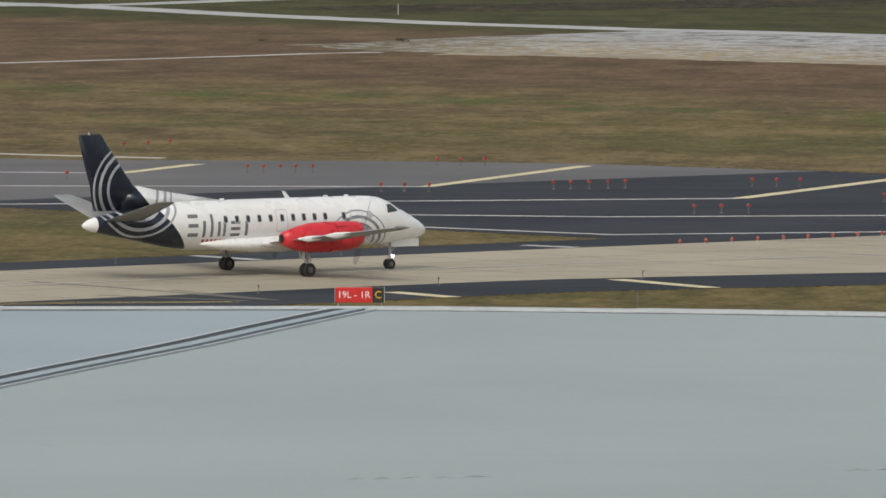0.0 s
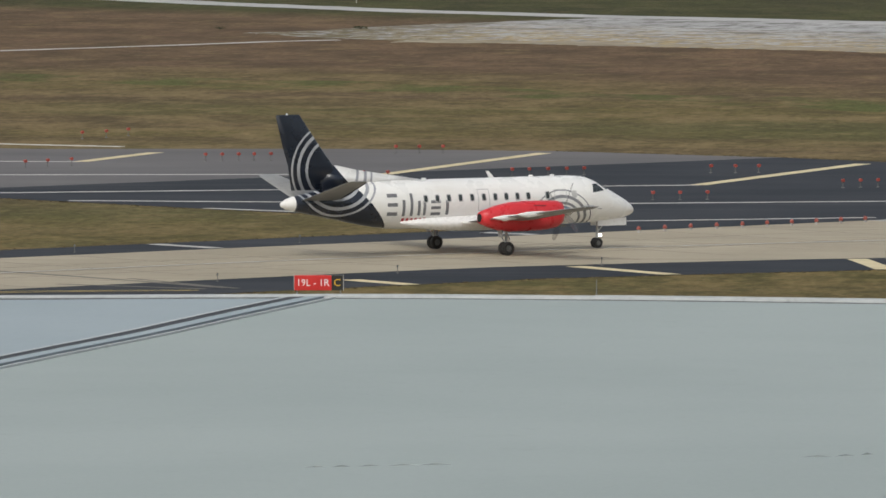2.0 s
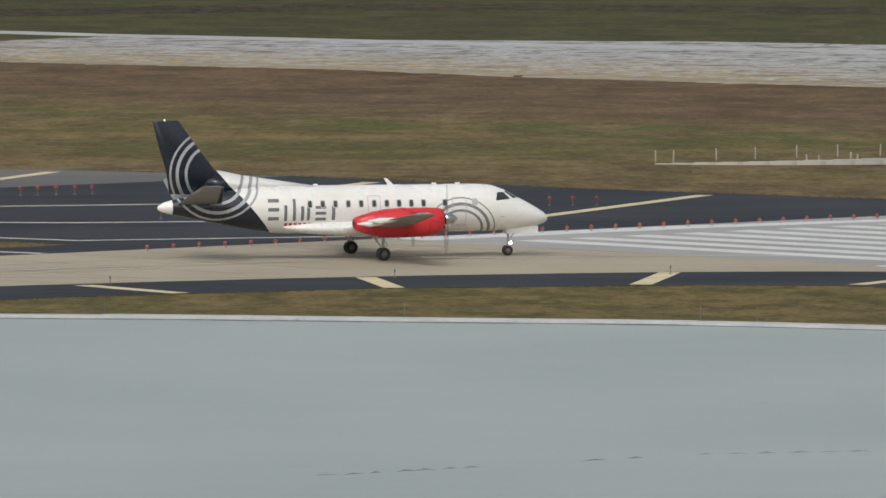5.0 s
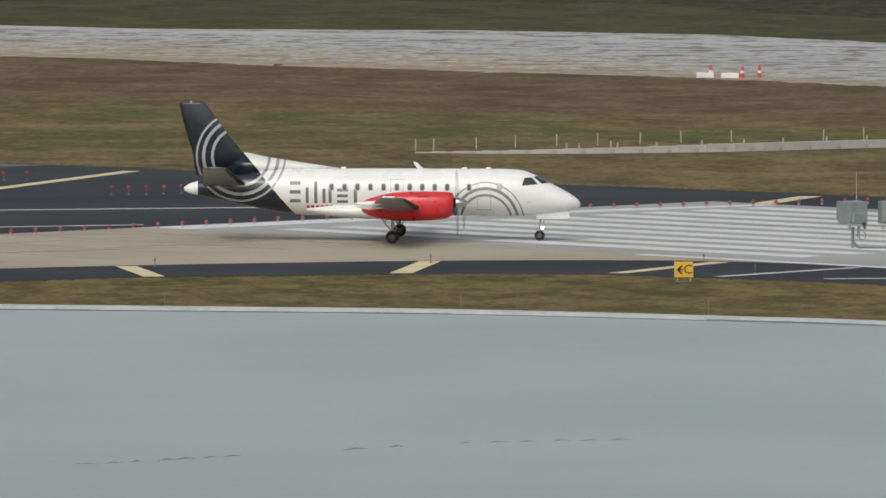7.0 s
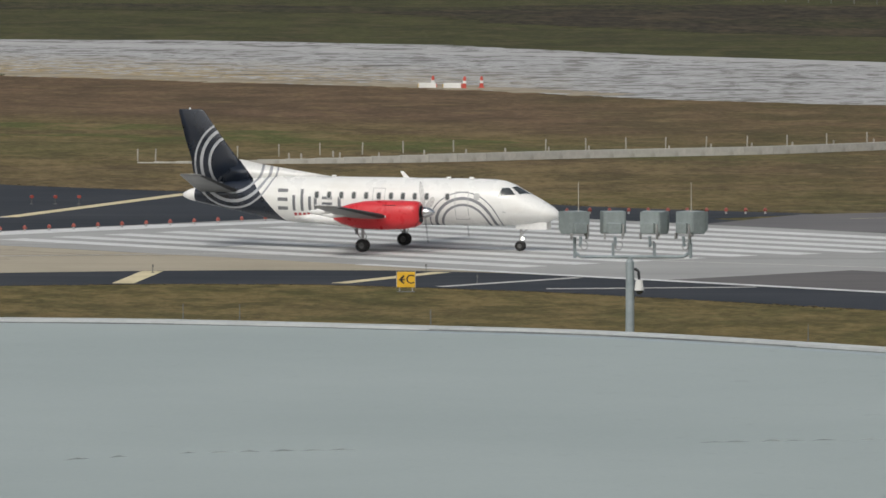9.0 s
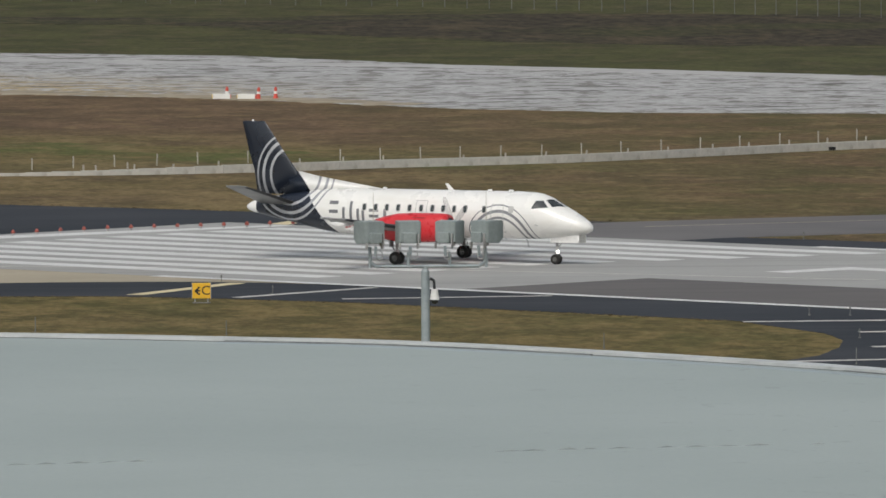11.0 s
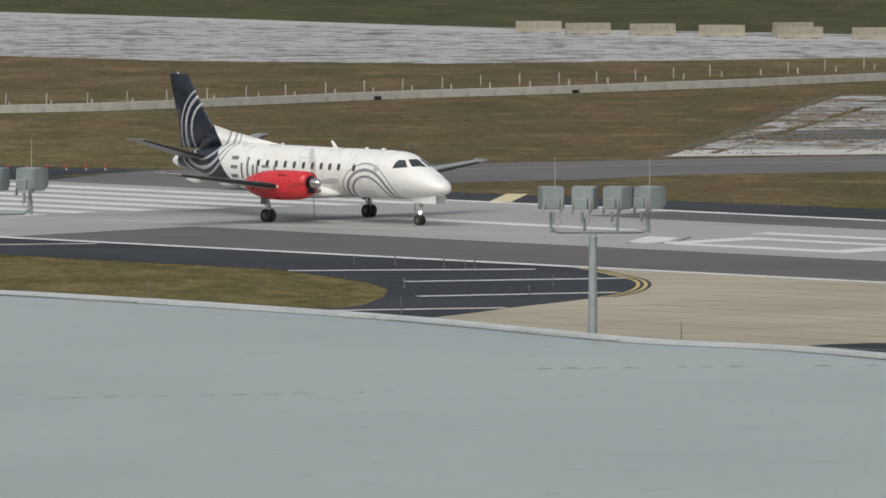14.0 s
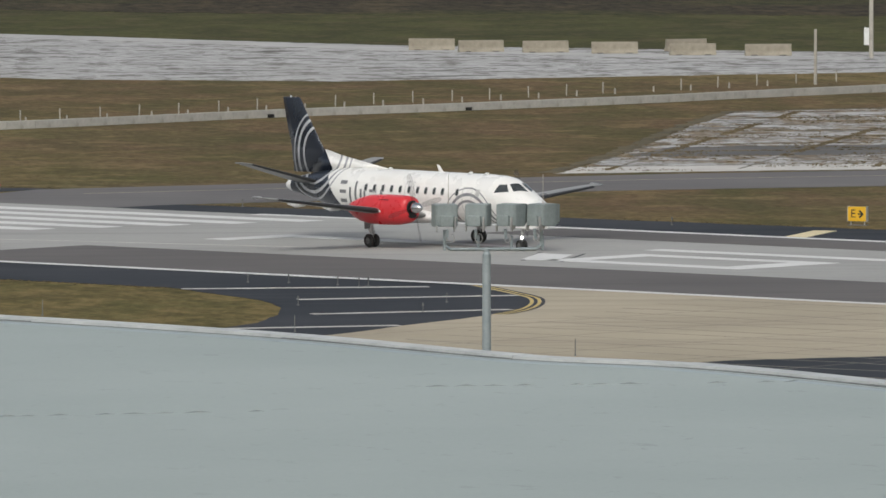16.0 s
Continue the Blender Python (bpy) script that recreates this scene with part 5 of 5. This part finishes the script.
def make_far_wall():
    line = smooth_line([(-1.6, 690.6, 0), (3.8, 689.6, 0), (10.4, 690.1, 0), (17, 692.3, 0), (23.8, 696.6, 0), (29.1, 699.2, 0), (36, 702.8, 0), (43.1, 708.9, 0), (50.4, 715.8, 0), (56, 720.6, 0), (63.2, 725.4, 0), (70.8, 731.5, 0), (78.5, 737.9, 0), (87.3, 746.6, 0), (112, 769, 0)], 4)
    wall = thing("low_wall", "low pale concrete wall across the grass", "low wall", kind="structure")
    for i in range(len(line) - 1):
        a, b = line[i], line[i + 1]
        ang = math.degrees(math.atan2(b.y - a.y, b.x - a.x))
        h = 0.06 + 0.43 * min(1.0, i / 11)
        bm = bmesh.new()
        box(bm, 0.003, (b - a).length - 0.003, -0.15, 0.15, 0, h, 0.015)
        ob = part("wall_panel", bm, "lowwall", wall)
        ob.matrix_basis = pose(a.x, a.y, 0, 0, 0, ang)
    for x, y in ((59.3, 723.0), (65.8, 727.4), (52.9, 718.0)):
        bm = bmesh.new()
        box(bm, -0.25, 0.25, -0.05, 0.05, 0.02, 0.22)
        ob = part("drain_opening", bm, "dark", wall)
        ob.matrix_basis = pose(x, y - 0.2, 0, 0, 0, 40)
    post = thing("marker_post", "thin weathered white marker post in grass", "post", pose(-1.6, 693.4, 0), "marker posts behind the low wall")
    bm = bmesh.new()
    tube(bm, (0, 0, 0), (0, 0, 0.72), 0.038, 0.034, 8)
    for z in (0.14, 0.30, 0.46, 0.62):
        tube(bm, (0, 0, z), (0, 0, z + 0.05), 0.055, 0.055, 8)
    part("stake", bm, "post", post)
    rnd = random.Random(2)
    for x, y in ((-0.56, 693.7), (1.96, 696), (4.26, 697.6), (6.71, 699.9), (9.16, 701.5), (11.68, 702.5), (14.14, 704.4), (17.17, 705.8), (22.71, 707.4), (25.16, 708.8), (27.6, 709.8), (30, 710.4),
                 (32.46, 711), (34.97, 712.1), (37.46, 713.6), (39.97, 715.8), (42.54, 718.1), (45.1, 721.2), (47.67, 723.5), (50.34, 726.6), (52.94, 729.8), (55.5, 732.2), (58.15, 734.6), (60.81, 737.8),
                 (63.46, 740.2), (66.09, 741.8), (68.66, 744.2), (71.45, 747.6), (74.11, 750.1), (76.8, 753.5), (82.36, 758.6), (85.13, 762.1), (88.07, 765.6), (91, 768.6), (94, 771.6)):
        copy_thing(post, pose(x, y, 0, rnd.uniform(-2, 2), rnd.uniform(-2, 2), rnd.uniform(0, 90)))
    stub = thing("marker_stub", "short weathered stub post in grass", "post", pose(9.9, 699.2, 0), "short stubs behind the low wall")
    bm = bmesh.new()
    tube(bm, (0, 0, 0), (0, 0, 0.36), 0.06, 0.05, 8)
    part("stake", bm, "post", stub)
    for x, y in ((7.27, 696), (7.99, 695.5), (10.26, 696.8), (12.57, 696.6), (15.3, 700.2), (17.81, 702), (20.18, 703), (22.81, 705), (25.26, 706.4), (30.06, 706.6), (32.66, 709.1), (35.16, 710.5), (37.68, 711.9),
                 (40.29, 714.1), (42.85, 716.4), (45.8, 720), (48.11, 721.9), (50.84, 725.5), (53.37, 728), (55.93, 730.4), (58.57, 732.8), (61.19, 735.2), (63.9, 737.6), (66.56, 740), (69.29, 743.2), (71.92, 745.8),
                 (74.66, 749.1), (77.46, 752.5), (80.29, 755.8), (82.91, 757.9), (85.75, 761.1), (88.65, 764.6)):
        copy_thing(stub, pose(x, y, 0, rnd.uniform(-3, 3), rnd.uniform(-3, 3), 0))


def make_barrier():
    bar = thing("concrete_barrier", "weathered concrete traffic barrier on the old strip", "traffic barrier", None, "concrete barriers")
    bm = bmesh.new()
    prof = [(-0.30, 0), (0.30, 0), (0.30, 0.08), (0.13, 0.33), (0.085, 0.84), (-0.085, 0.84), (-0.13, 0.33), (-0.30, 0.08)]
    loft(bm, [[(x, y, z) for y, z in prof] for x in (-1.62, -1.59, 1.59, 1.62)])
    bmesh.ops.bevel(bm, geom=[e for e in bm.edges if abs(e.verts[0].co.x - e.verts[1].co.x) > 1], offset=0.02, segments=2, affect="EDGES")
    part("body", bm, "barrier", bar)
    for x in (-1.0, 1.0):
        bm = bmesh.new()
        box(bm, x - 0.22, x + 0.22, -0.304, -0.25, 0.0, 0.07)
        part("fork_slot", bm, "dark", bar)
    bar.matrix_basis = pose(72.6, 831.2, 0, 0, 0, -4)
    for x, y, a in ((75.75, 827.6, 9), (80.14, 826, 6), (84.74, 823.4, -5), (90.3, 828.5, 24), (89.8, 819.6, 4), (94.9, 818.1, 2)):
        copy_thing(bar, pose(x, y, 0, 0, 0, a))


def make_cones():
    cone = thing("traffic_marker", "orange and white plastic marker drum", "traffic drum", pose(21.6, 809.6, 0), "orange markers on the old strip")
    for name, rings in (("drum", ((0, 0.06, 0.22, 0.21), (0.06, 0.34, 0.15, 0.13))), ("cap", ((0.52, 0.72, 0.11, 0.10), (0.72, 0.82, 0.09, 0.05)))):
        bm = bmesh.new()
        for z0, z1, r0, r1 in rings:
            tube(bm, (0, 0, z0), (0, 0, z1), r0, r1, 14)
        part(name, bm, "cone", cone)
    bm = bmesh.new()
    tube(bm, (0, 0, 0.34), (0, 0, 0.52), 0.132, 0.115, 14)
    part("band", bm, "plastic", cone)
    copy_thing(cone, pose(20.4, 809.0, 0, 0, 3, 0))
    copy_thing(cone, pose(18.3, 810.4, 0, 2, 0, 0))
    blk = thing("plastic_barricade", "low white plastic barricade", "barricade", pose(17.9, 809.8, 0), "white barricades")
    bm = bmesh.new()
    box(bm, -0.6, 0.6, -0.22, 0.22, 0, 0.36, 0.04)
    part("body", bm, "plastic", blk)
    for x, m in ((-0.62, "bollard"), (0.62, "cone")):
        bm = bmesh.new()
        box(bm, x - 0.03, x + 0.03, -0.18, 0.18, 0.05, 0.3, 0.01)
        part("end", bm, m, blk)
    copy_thing(blk, pose(19.6, 809.2, 0, 0, 0, -6))


def make_far():
    """Fence, gate, bollards, sheds and poles beyond the field."""
    fence = thing("fence", "tall chain link perimeter fence with grey posts", "fence", kind="structure")
    line = [(-60.1, 1024.5), (-57.1, 1027), (-52.2, 1031), (-47.4, 1038), (-39.6, 1045), (-20, 1052), (10, 1046), (40, 1022), (62, 1000), (76.5, 982), (112, 950), (150, 935)]
    pts = [Vector((*p, 0)) for p in line]
    for a, b in zip(pts, pts[1:]):
        c = max(1, round((b - a).length / 2.7))
        for i in range(c):
            p = a.lerp(b, i / c)
            bm = bmesh.new()
            tube(bm, p, p + Vector((0, 0, 2.5)), 0.04, 0.035, 6)
            part("post", bm, "stake" if p.x > -47 else "strut", fence)
        bm = bmesh.new()
        tube(bm, a + Vector((0, 0, 2.4)), b + Vector((0, 0, 2.4)), 0.03, seg=5)
        part("rail", bm, "strut", fence)
    rail = thing("rail_barrier", "thin pale pipe rail on two posts", "rail", pose(-48.7, 1036, 0))
    for z in (0.86,):
        bm = bmesh.new()
        tube(bm, (-1.4, 0, z), (2.2, 0, z), 0.04, seg=6)
        part("bar", bm, "post", rail)
    for x in (-1.0, 1.8):
        bm = bmesh.new()
        tube(bm, (x, 0, 0), (x, 0, 0.9), 0.035, seg=6)
        part("leg", bm, "post", rail)
    gate = thing("gate", "grey steel field gate with upright bars", "gate", pose(-70.2, 1022.4, 0, 0, 0, 12))
    for i in range(11):
        bm = bmesh.new()
        tube(bm, (-2.0 + 0.4 * i, 0, 0), (-2.0 + 0.4 * i, 0, 2.3), 0.05, seg=6)
        part("bar", bm, "metal", gate)
    bm = bmesh.new()
    for z in (0.12, 1.2, 2.25):
        tube(bm, (-2.0, 0, z), (2.0, 0, z), 0.04, seg=6)
    part("rail", bm, "metal", gate)
    bm = bmesh.new()
    box(bm, 0.75, 1.27, -0.2, -0.12, 0.75, 1.8, 0.02)
    part("notice", bm, "sign_red", gate, "red notice on the gate")
    bm = bmesh.new()
    box(bm, 0.30, 0.74, -0.2, -0.12, 1.15, 1.9, 0.02)
    part("notice", bm, "plastic", gate, "white notice on the gate")
    side = thing("side_gate", "wide chain link gate leaf in a steel frame", "gate", pose(-64.3, 1023.8, 0, 0, 0, 12))
    for x in (-3.6, -2.2, -1.4, -0.3, 0.6, 1.4, 2.5, 4.0):
        bm = bmesh.new()
        tube(bm, (x, 0, 0), (x, 0, 2.4), 0.09 if x == -1.4 else 0.04, seg=7)
        part("upright", bm, "strut", side)
    for z in (0.10, 2.3):
        bm = bmesh.new()
        tube(bm, (-3.6, 0, z), (4.0, 0, z), 0.05, seg=6)
        part("rail", bm, "strut", side)
    cab = thing("control_cabinet", "white steel gate control cabinet on a grey stand", "cabinet", pose(-73.3, 1021.4, 0))
    bm = bmesh.new()
    box(bm, -0.45, 0.45, -0.3, 0.3, 0.55, 2.3, 0.05)
    part("body", bm, "plastic", cab)
    bm = bmesh.new()
    box(bm, -0.3, 0.3, -0.2, 0.2, 0.0, 0.56, 0.03)
    part("stand", bm, "strut", cab)
    guard = thing("bollard", "yellow steel guard bollard", "bollard", pose(-80.9, 1007.6, 0), "yellow bollards beside the track")
    bm = bmesh.new()
    tube(bm, (0, 0, 0), (0, 0, 1.25), 0.12, 0.12, 10)
    tube(bm, (0, 0, 1.25), (0, 0, 1.32), 0.12, 0.04, 10)
    part("tube", bm, "bollard", guard)
    for x, y in ((-79.9, 1008.4), (-79.25, 1007.6), (-68.4, 1021.2), (-59.0, 1029), (-57.1, 1026.6)):
        copy_thing(guard, pose(x, y, 0))
    base = thing("guard_rail", "low yellow rail round a small white riser pipe", "guard rail", pose(-80.05, 1006.6, 0))
    bm = bmesh.new()
    box(bm, -1.05, 1.05, -0.08, 0.08, 0.0, 0.22, 0.03)
    part("rail", bm, "bollard", base)
    bm = bmesh.new()
    tube(bm, (-0.15, 0.5, 0), (-0.15, 0.5, 1.2), 0.06, seg=8)
    tube(bm, (-0.35, 0.5, 1.2), (0.05, 0.5, 1.2), 0.06, seg=8)
    part("riser", bm, "plastic", base)
    frame_ = thing("pipe_frame", "pale pipe frame beside the fence", "pipe frame", pose(-58.2, 1027.5, 0))
    bm = bmesh.new()
    for x in (-0.4, 0.4):
        tube(bm, (x, 0, 0), (x, 0, 1.2), 0.05, seg=8)
    tube(bm, (-0.4, 0, 1.2), (0.4, 0, 1.2), 0.05, seg=8)
    part("pipe", bm, "post", frame_)
    for x, y, h, r, lab in ((-93.03, 994.2, 2.6, 0.06, "pale thin sign pole"), (92.0, 766.4, 3.6, 0.11, "pale square utility post"), (101.5, 813.2, 6.5, 0.16, "tall pale utility pole"), (-66.2, 958, 0.9, 0.05, "short pale stake")):
        pole = thing("pole", lab + " standing in grass", "pole", pose(x, y, 0))
        bm = bmesh.new()
        tube(bm, (0, 0, 0), (0, 0, h), r, r * 0.85, 10)
        part("shaft", bm, "post", pole)
        if 2 < h < 3:
            bm = bmesh.new()
            box(bm, -0.32, 0.32, -0.03, 0.03, 2.2, 2.6, 0.02)
            part("plate", bm, "plastic", pole)
        if h > 6:
            bm = bmesh.new()
            box(bm, -0.5, -0.16, -0.15, 0.15, 0.9, 2.1, 0.04)
            part("meter_box", bm, "plastic", pole)
    # pale yard road, sheds and parked trucks beyond the fence
    sheet("yard_road", ribbon([(-84, 1066), (-78, 1063), (-70, 1062), (-60, 1066)], 7), 0.02, "track", "pale yard road beyond the fence", "road", 0.3)
    for x, y, w, h in ((-99.2, 1047.5, 1.5, 2.6), (-95.5, 1049, 1.2, 2.2), (-92.0, 1049, 2.0, 2.8), (-88.0, 1052, 5.2, 3.2), (-31.4, 1070, 8.6, 4.0), (-42.5, 1076, 5.5, 3.4), (-50.5, 1080, 4.0, 2.8), (40, 1090, 9, 3), (54, 1062, 5, 1.4), (64, 1046, 6, 1.6), (70, 1040, 4, 1.8)):
        shed = thing("shed", "low pale clad shed beyond the fence", "shed", pose(x, y, 0), "sheds beyond the fence")
        bm = bmesh.new()
        box(bm, -w / 2, w / 2, -2, 2, 0.25, h, 0.05)
        part("body", bm, "shed", shed)
        bm = bmesh.new()
        box(bm, -w / 2 - 0.2, w / 2 + 0.2, -2.2, 2.2, h, h + 0.18, 0.03)
        part("roof", bm, "strut", shed)
        bm = bmesh.new()
        box(bm, -w / 2 + 0.1, w / 2 - 0.1, -1.95, 1.95, 0, 0.26)
        part("plinth", bm, "gap", shed)
    truck = thing("yellow_truck", "yellow loading truck parked by the sheds", "truck", pose(-41.6, 1069, 0))
    bm = bmesh.new()
    box(bm, -1.2, 1.0, -0.9, 0.9, 0.35, 1.9, 0.15)
    part("body", bm, "bollard", truck)
    for x in (-0.75, 0.6):
        bm = bmesh.new()
        tube(bm, (x, -0.95, 0.33), (x, -0.7, 0.33), 0.33, seg=14)
        part("wheel", bm, "rubber", truck)
    # dark scrub between the sheds
    rnd = random.Random(21)
    bm = bmesh.new()
    for x0, x1, y0, hh in ((-112, -100.5, 1050, 4), (-98.2, -96.4, 1048, 4), (-94.6, -93.2, 1047, 4), (-90.8, -90.2, 1046, 3), (-84.5, -82, 1058, 3), (-66, -48, 1062, 4), (-47.5, -45.5, 1066, 4), (-27, -18, 1064, 5)):
        for _ in range(int((x1 - x0) * 130)):
            c = Vector((rnd.uniform(x0, x1), y0 + rnd.gauss(0, 0.8), hh * rnd.random() ** 1.3))
            bm.faces.new([bm.verts.new(c + Vector((rnd.gauss(0, 1), rnd.gauss(0, 1), rnd.gauss(0, 1))) * 0.22) for _ in range(3)])
    tagged(part("scrub", bm, "leaf"), "dark scrub between sheds beyond the fence", "scrub", kind="stuff")
    # low bushes
    rnd = random.Random(11)
    for x, y, r in ((-11.6, 833, 0.16), (-61.5, 894, 0.25), (-72, 893, 0.2)):
        bush = thing("bush", "small dark scrub bush on the grass", "bush", pose(x, y, 0))
        bm = bmesh.new()
        for _ in range(70):
            a, q = rnd.uniform(0, 6.283), r * math.sqrt(rnd.random())
            c = Vector((q * math.cos(a) * 2.2, q * math.sin(a), r * rnd.uniform(0.1, 0.8)))
            d = [Vector((rnd.gauss(0, 1), rnd.gauss(0, 1), rnd.gauss(0, 1))) * r * 0.22 for _ in range(3)]
            bm.faces.new([bm.verts.new(c + e) for e in d])
        part("foliage", bm, "leaf", bush)
        bm = bmesh.new()
        for i in range(4):
            tube(bm, (0, 0, 0), (rnd.uniform(-r, r), rnd.uniform(-r, r) * 0.5, r * 0.6), 0.03, 0.01, 5)
        part("stems", bm, "brush", bush)


def make_tufts():
    """Ragged grass where the turf meets the paving and in the strip nearest the camera."""
    rnd = random.Random(4)
    bm = bmesh.new()
    edges = [[W(24.2, n) for n in (-80, -48)] + [W(25.8, -41), W(28.6, -31), W(32.1, -25.4), W(36.4, -18.6), W(41, -14.4), W(47, -12.4), W(54, -10.9), W(78, -10.9), W(80, -11.2)],
             [W(-12.7, -80), W(-12.7, -16)], [W(-12.7, -15.2), W(-38, -17.9), W(-64, -19.4)],
             [W(-79, 40.8), W(-64, 45.4), W(-41, 47), W(-30, 49), W(-20, 50.4), W(-10, 51.6), W(-2, 52), W(4, 53.4), W(9, 55)], [W(26, 46.5), W(31, 47), W(46, 48.8), W(70, 50.6), W(90, 50.6)]]
    for e in edges:
        for a, b in zip(e, e[1:]):
            for _ in range(int((b - a).length * 6)):
                p = a.lerp(b, rnd.random()) + Vector((rnd.gauss(0, 0.3), rnd.gauss(0, 0.3), 0))
                tuft(bm, p, rnd, 0.035, 0.3)
    tagged(part("grass_tufts", bm, "blade_grass"), "ragged dry grass tufts along the paving", "grass", kind="stuff")


make_ground()
make_paving()
make_markings()
make_roof()
airplane, wheels, props = make_plane()
make_mast(8.24, 18.95, ((-0.98, 30), (-0.30, 8), (0.43, -26), (1.08, -44)), True)
make_mast(19.32, 18.60, ((-0.75, 8), (-0.15, -18), (0.44, -38), (1.0, -50)), False)
make_signs()
make_lights()
make_far_wall()
make_barrier()
make_cones()
make_far()
make_old_joints()
make_tufts()

# ---- what moves ----
TAXI = [
    (0.0, -44.96, 560.52, 39.53),
    (0.5, -42.24, 562.73, 38.02),
    (1.0, -39.50, 565.04, 36.91),
    (1.5, -36.72, 567.41, 35.77),
    (2.0, -33.89, 569.81, 34.34),
    (2.5, -31.00, 572.21, 32.45),
    (3.0, -28.04, 574.59, 30.02),
    (3.5, -25.01, 576.90, 27.04),
    (4.0, -21.91, 579.13, 23.54),
    (4.5, -18.76, 581.23, 19.61),
    (5.0, -15.55, 583.18, 15.34),
    (5.5, -12.29, 584.94, 10.85),
    (6.0, -8.99, 586.51, 6.24),
    (6.5, -5.67, 587.84, 1.63),
    (7.0, -2.33, 588.92, -2.90),
    (7.5, 1.00, 589.73, -7.27),
    (8.0, 4.33, 590.26, -11.43),
    (8.5, 7.63, 590.50, -15.36),
    (9.0, 10.89, 590.43, -19.06),
    (9.5, 14.10, 590.06, -22.54),
    (10.0, 17.25, 589.40, -25.84),
    (10.5, 20.32, 588.44, -29.02),
    (11.0, 23.32, 587.21, -32.13),
    (11.5, 26.24, 585.73, -35.23),
    (12.0, 29.07, 584.03, -38.37),
    (12.5, 31.81, 582.14, -41.56),
    (13.0, 34.47, 580.10, -44.78),
    (13.5, 37.06, 577.97, -47.98),
    (14.0, 39.57, 575.81, -51.00),
    (14.5, 42.04, 573.68, -53.63),
    (15.0, 44.47, 571.67, -55.51),
    (15.5, 46.89, 569.86, -56.17),
    (16.0, 49.34, 568.35, -55.01),
]


def motions():
    walk(airplane, [(t, pose(x, y, 0.055, 0, 0, a)) for t, x, y, a in TAXI])
    # wheels roll as far as the aeroplane goes
    ts = [i / 30 for i in range(481)]
    xs, ys = (np.interp(ts, [r[0] for r in TAXI], [r[i] for r in TAXI]) for i in (1, 2))
    way = np.concatenate([[0], np.cumsum(np.hypot(np.diff(xs), np.diff(ys)))])
    for hub, r, place in wheels:
        walk(hub, [(t, pose(*place, 0, math.degrees(d / r))) for t, d in zip(ts, way)])
    for prop, place, k in props:
        walk(prop, [(0.1 * i, pose(*place, 23 + 68.0 * i)) for i in range(161)])


motions()
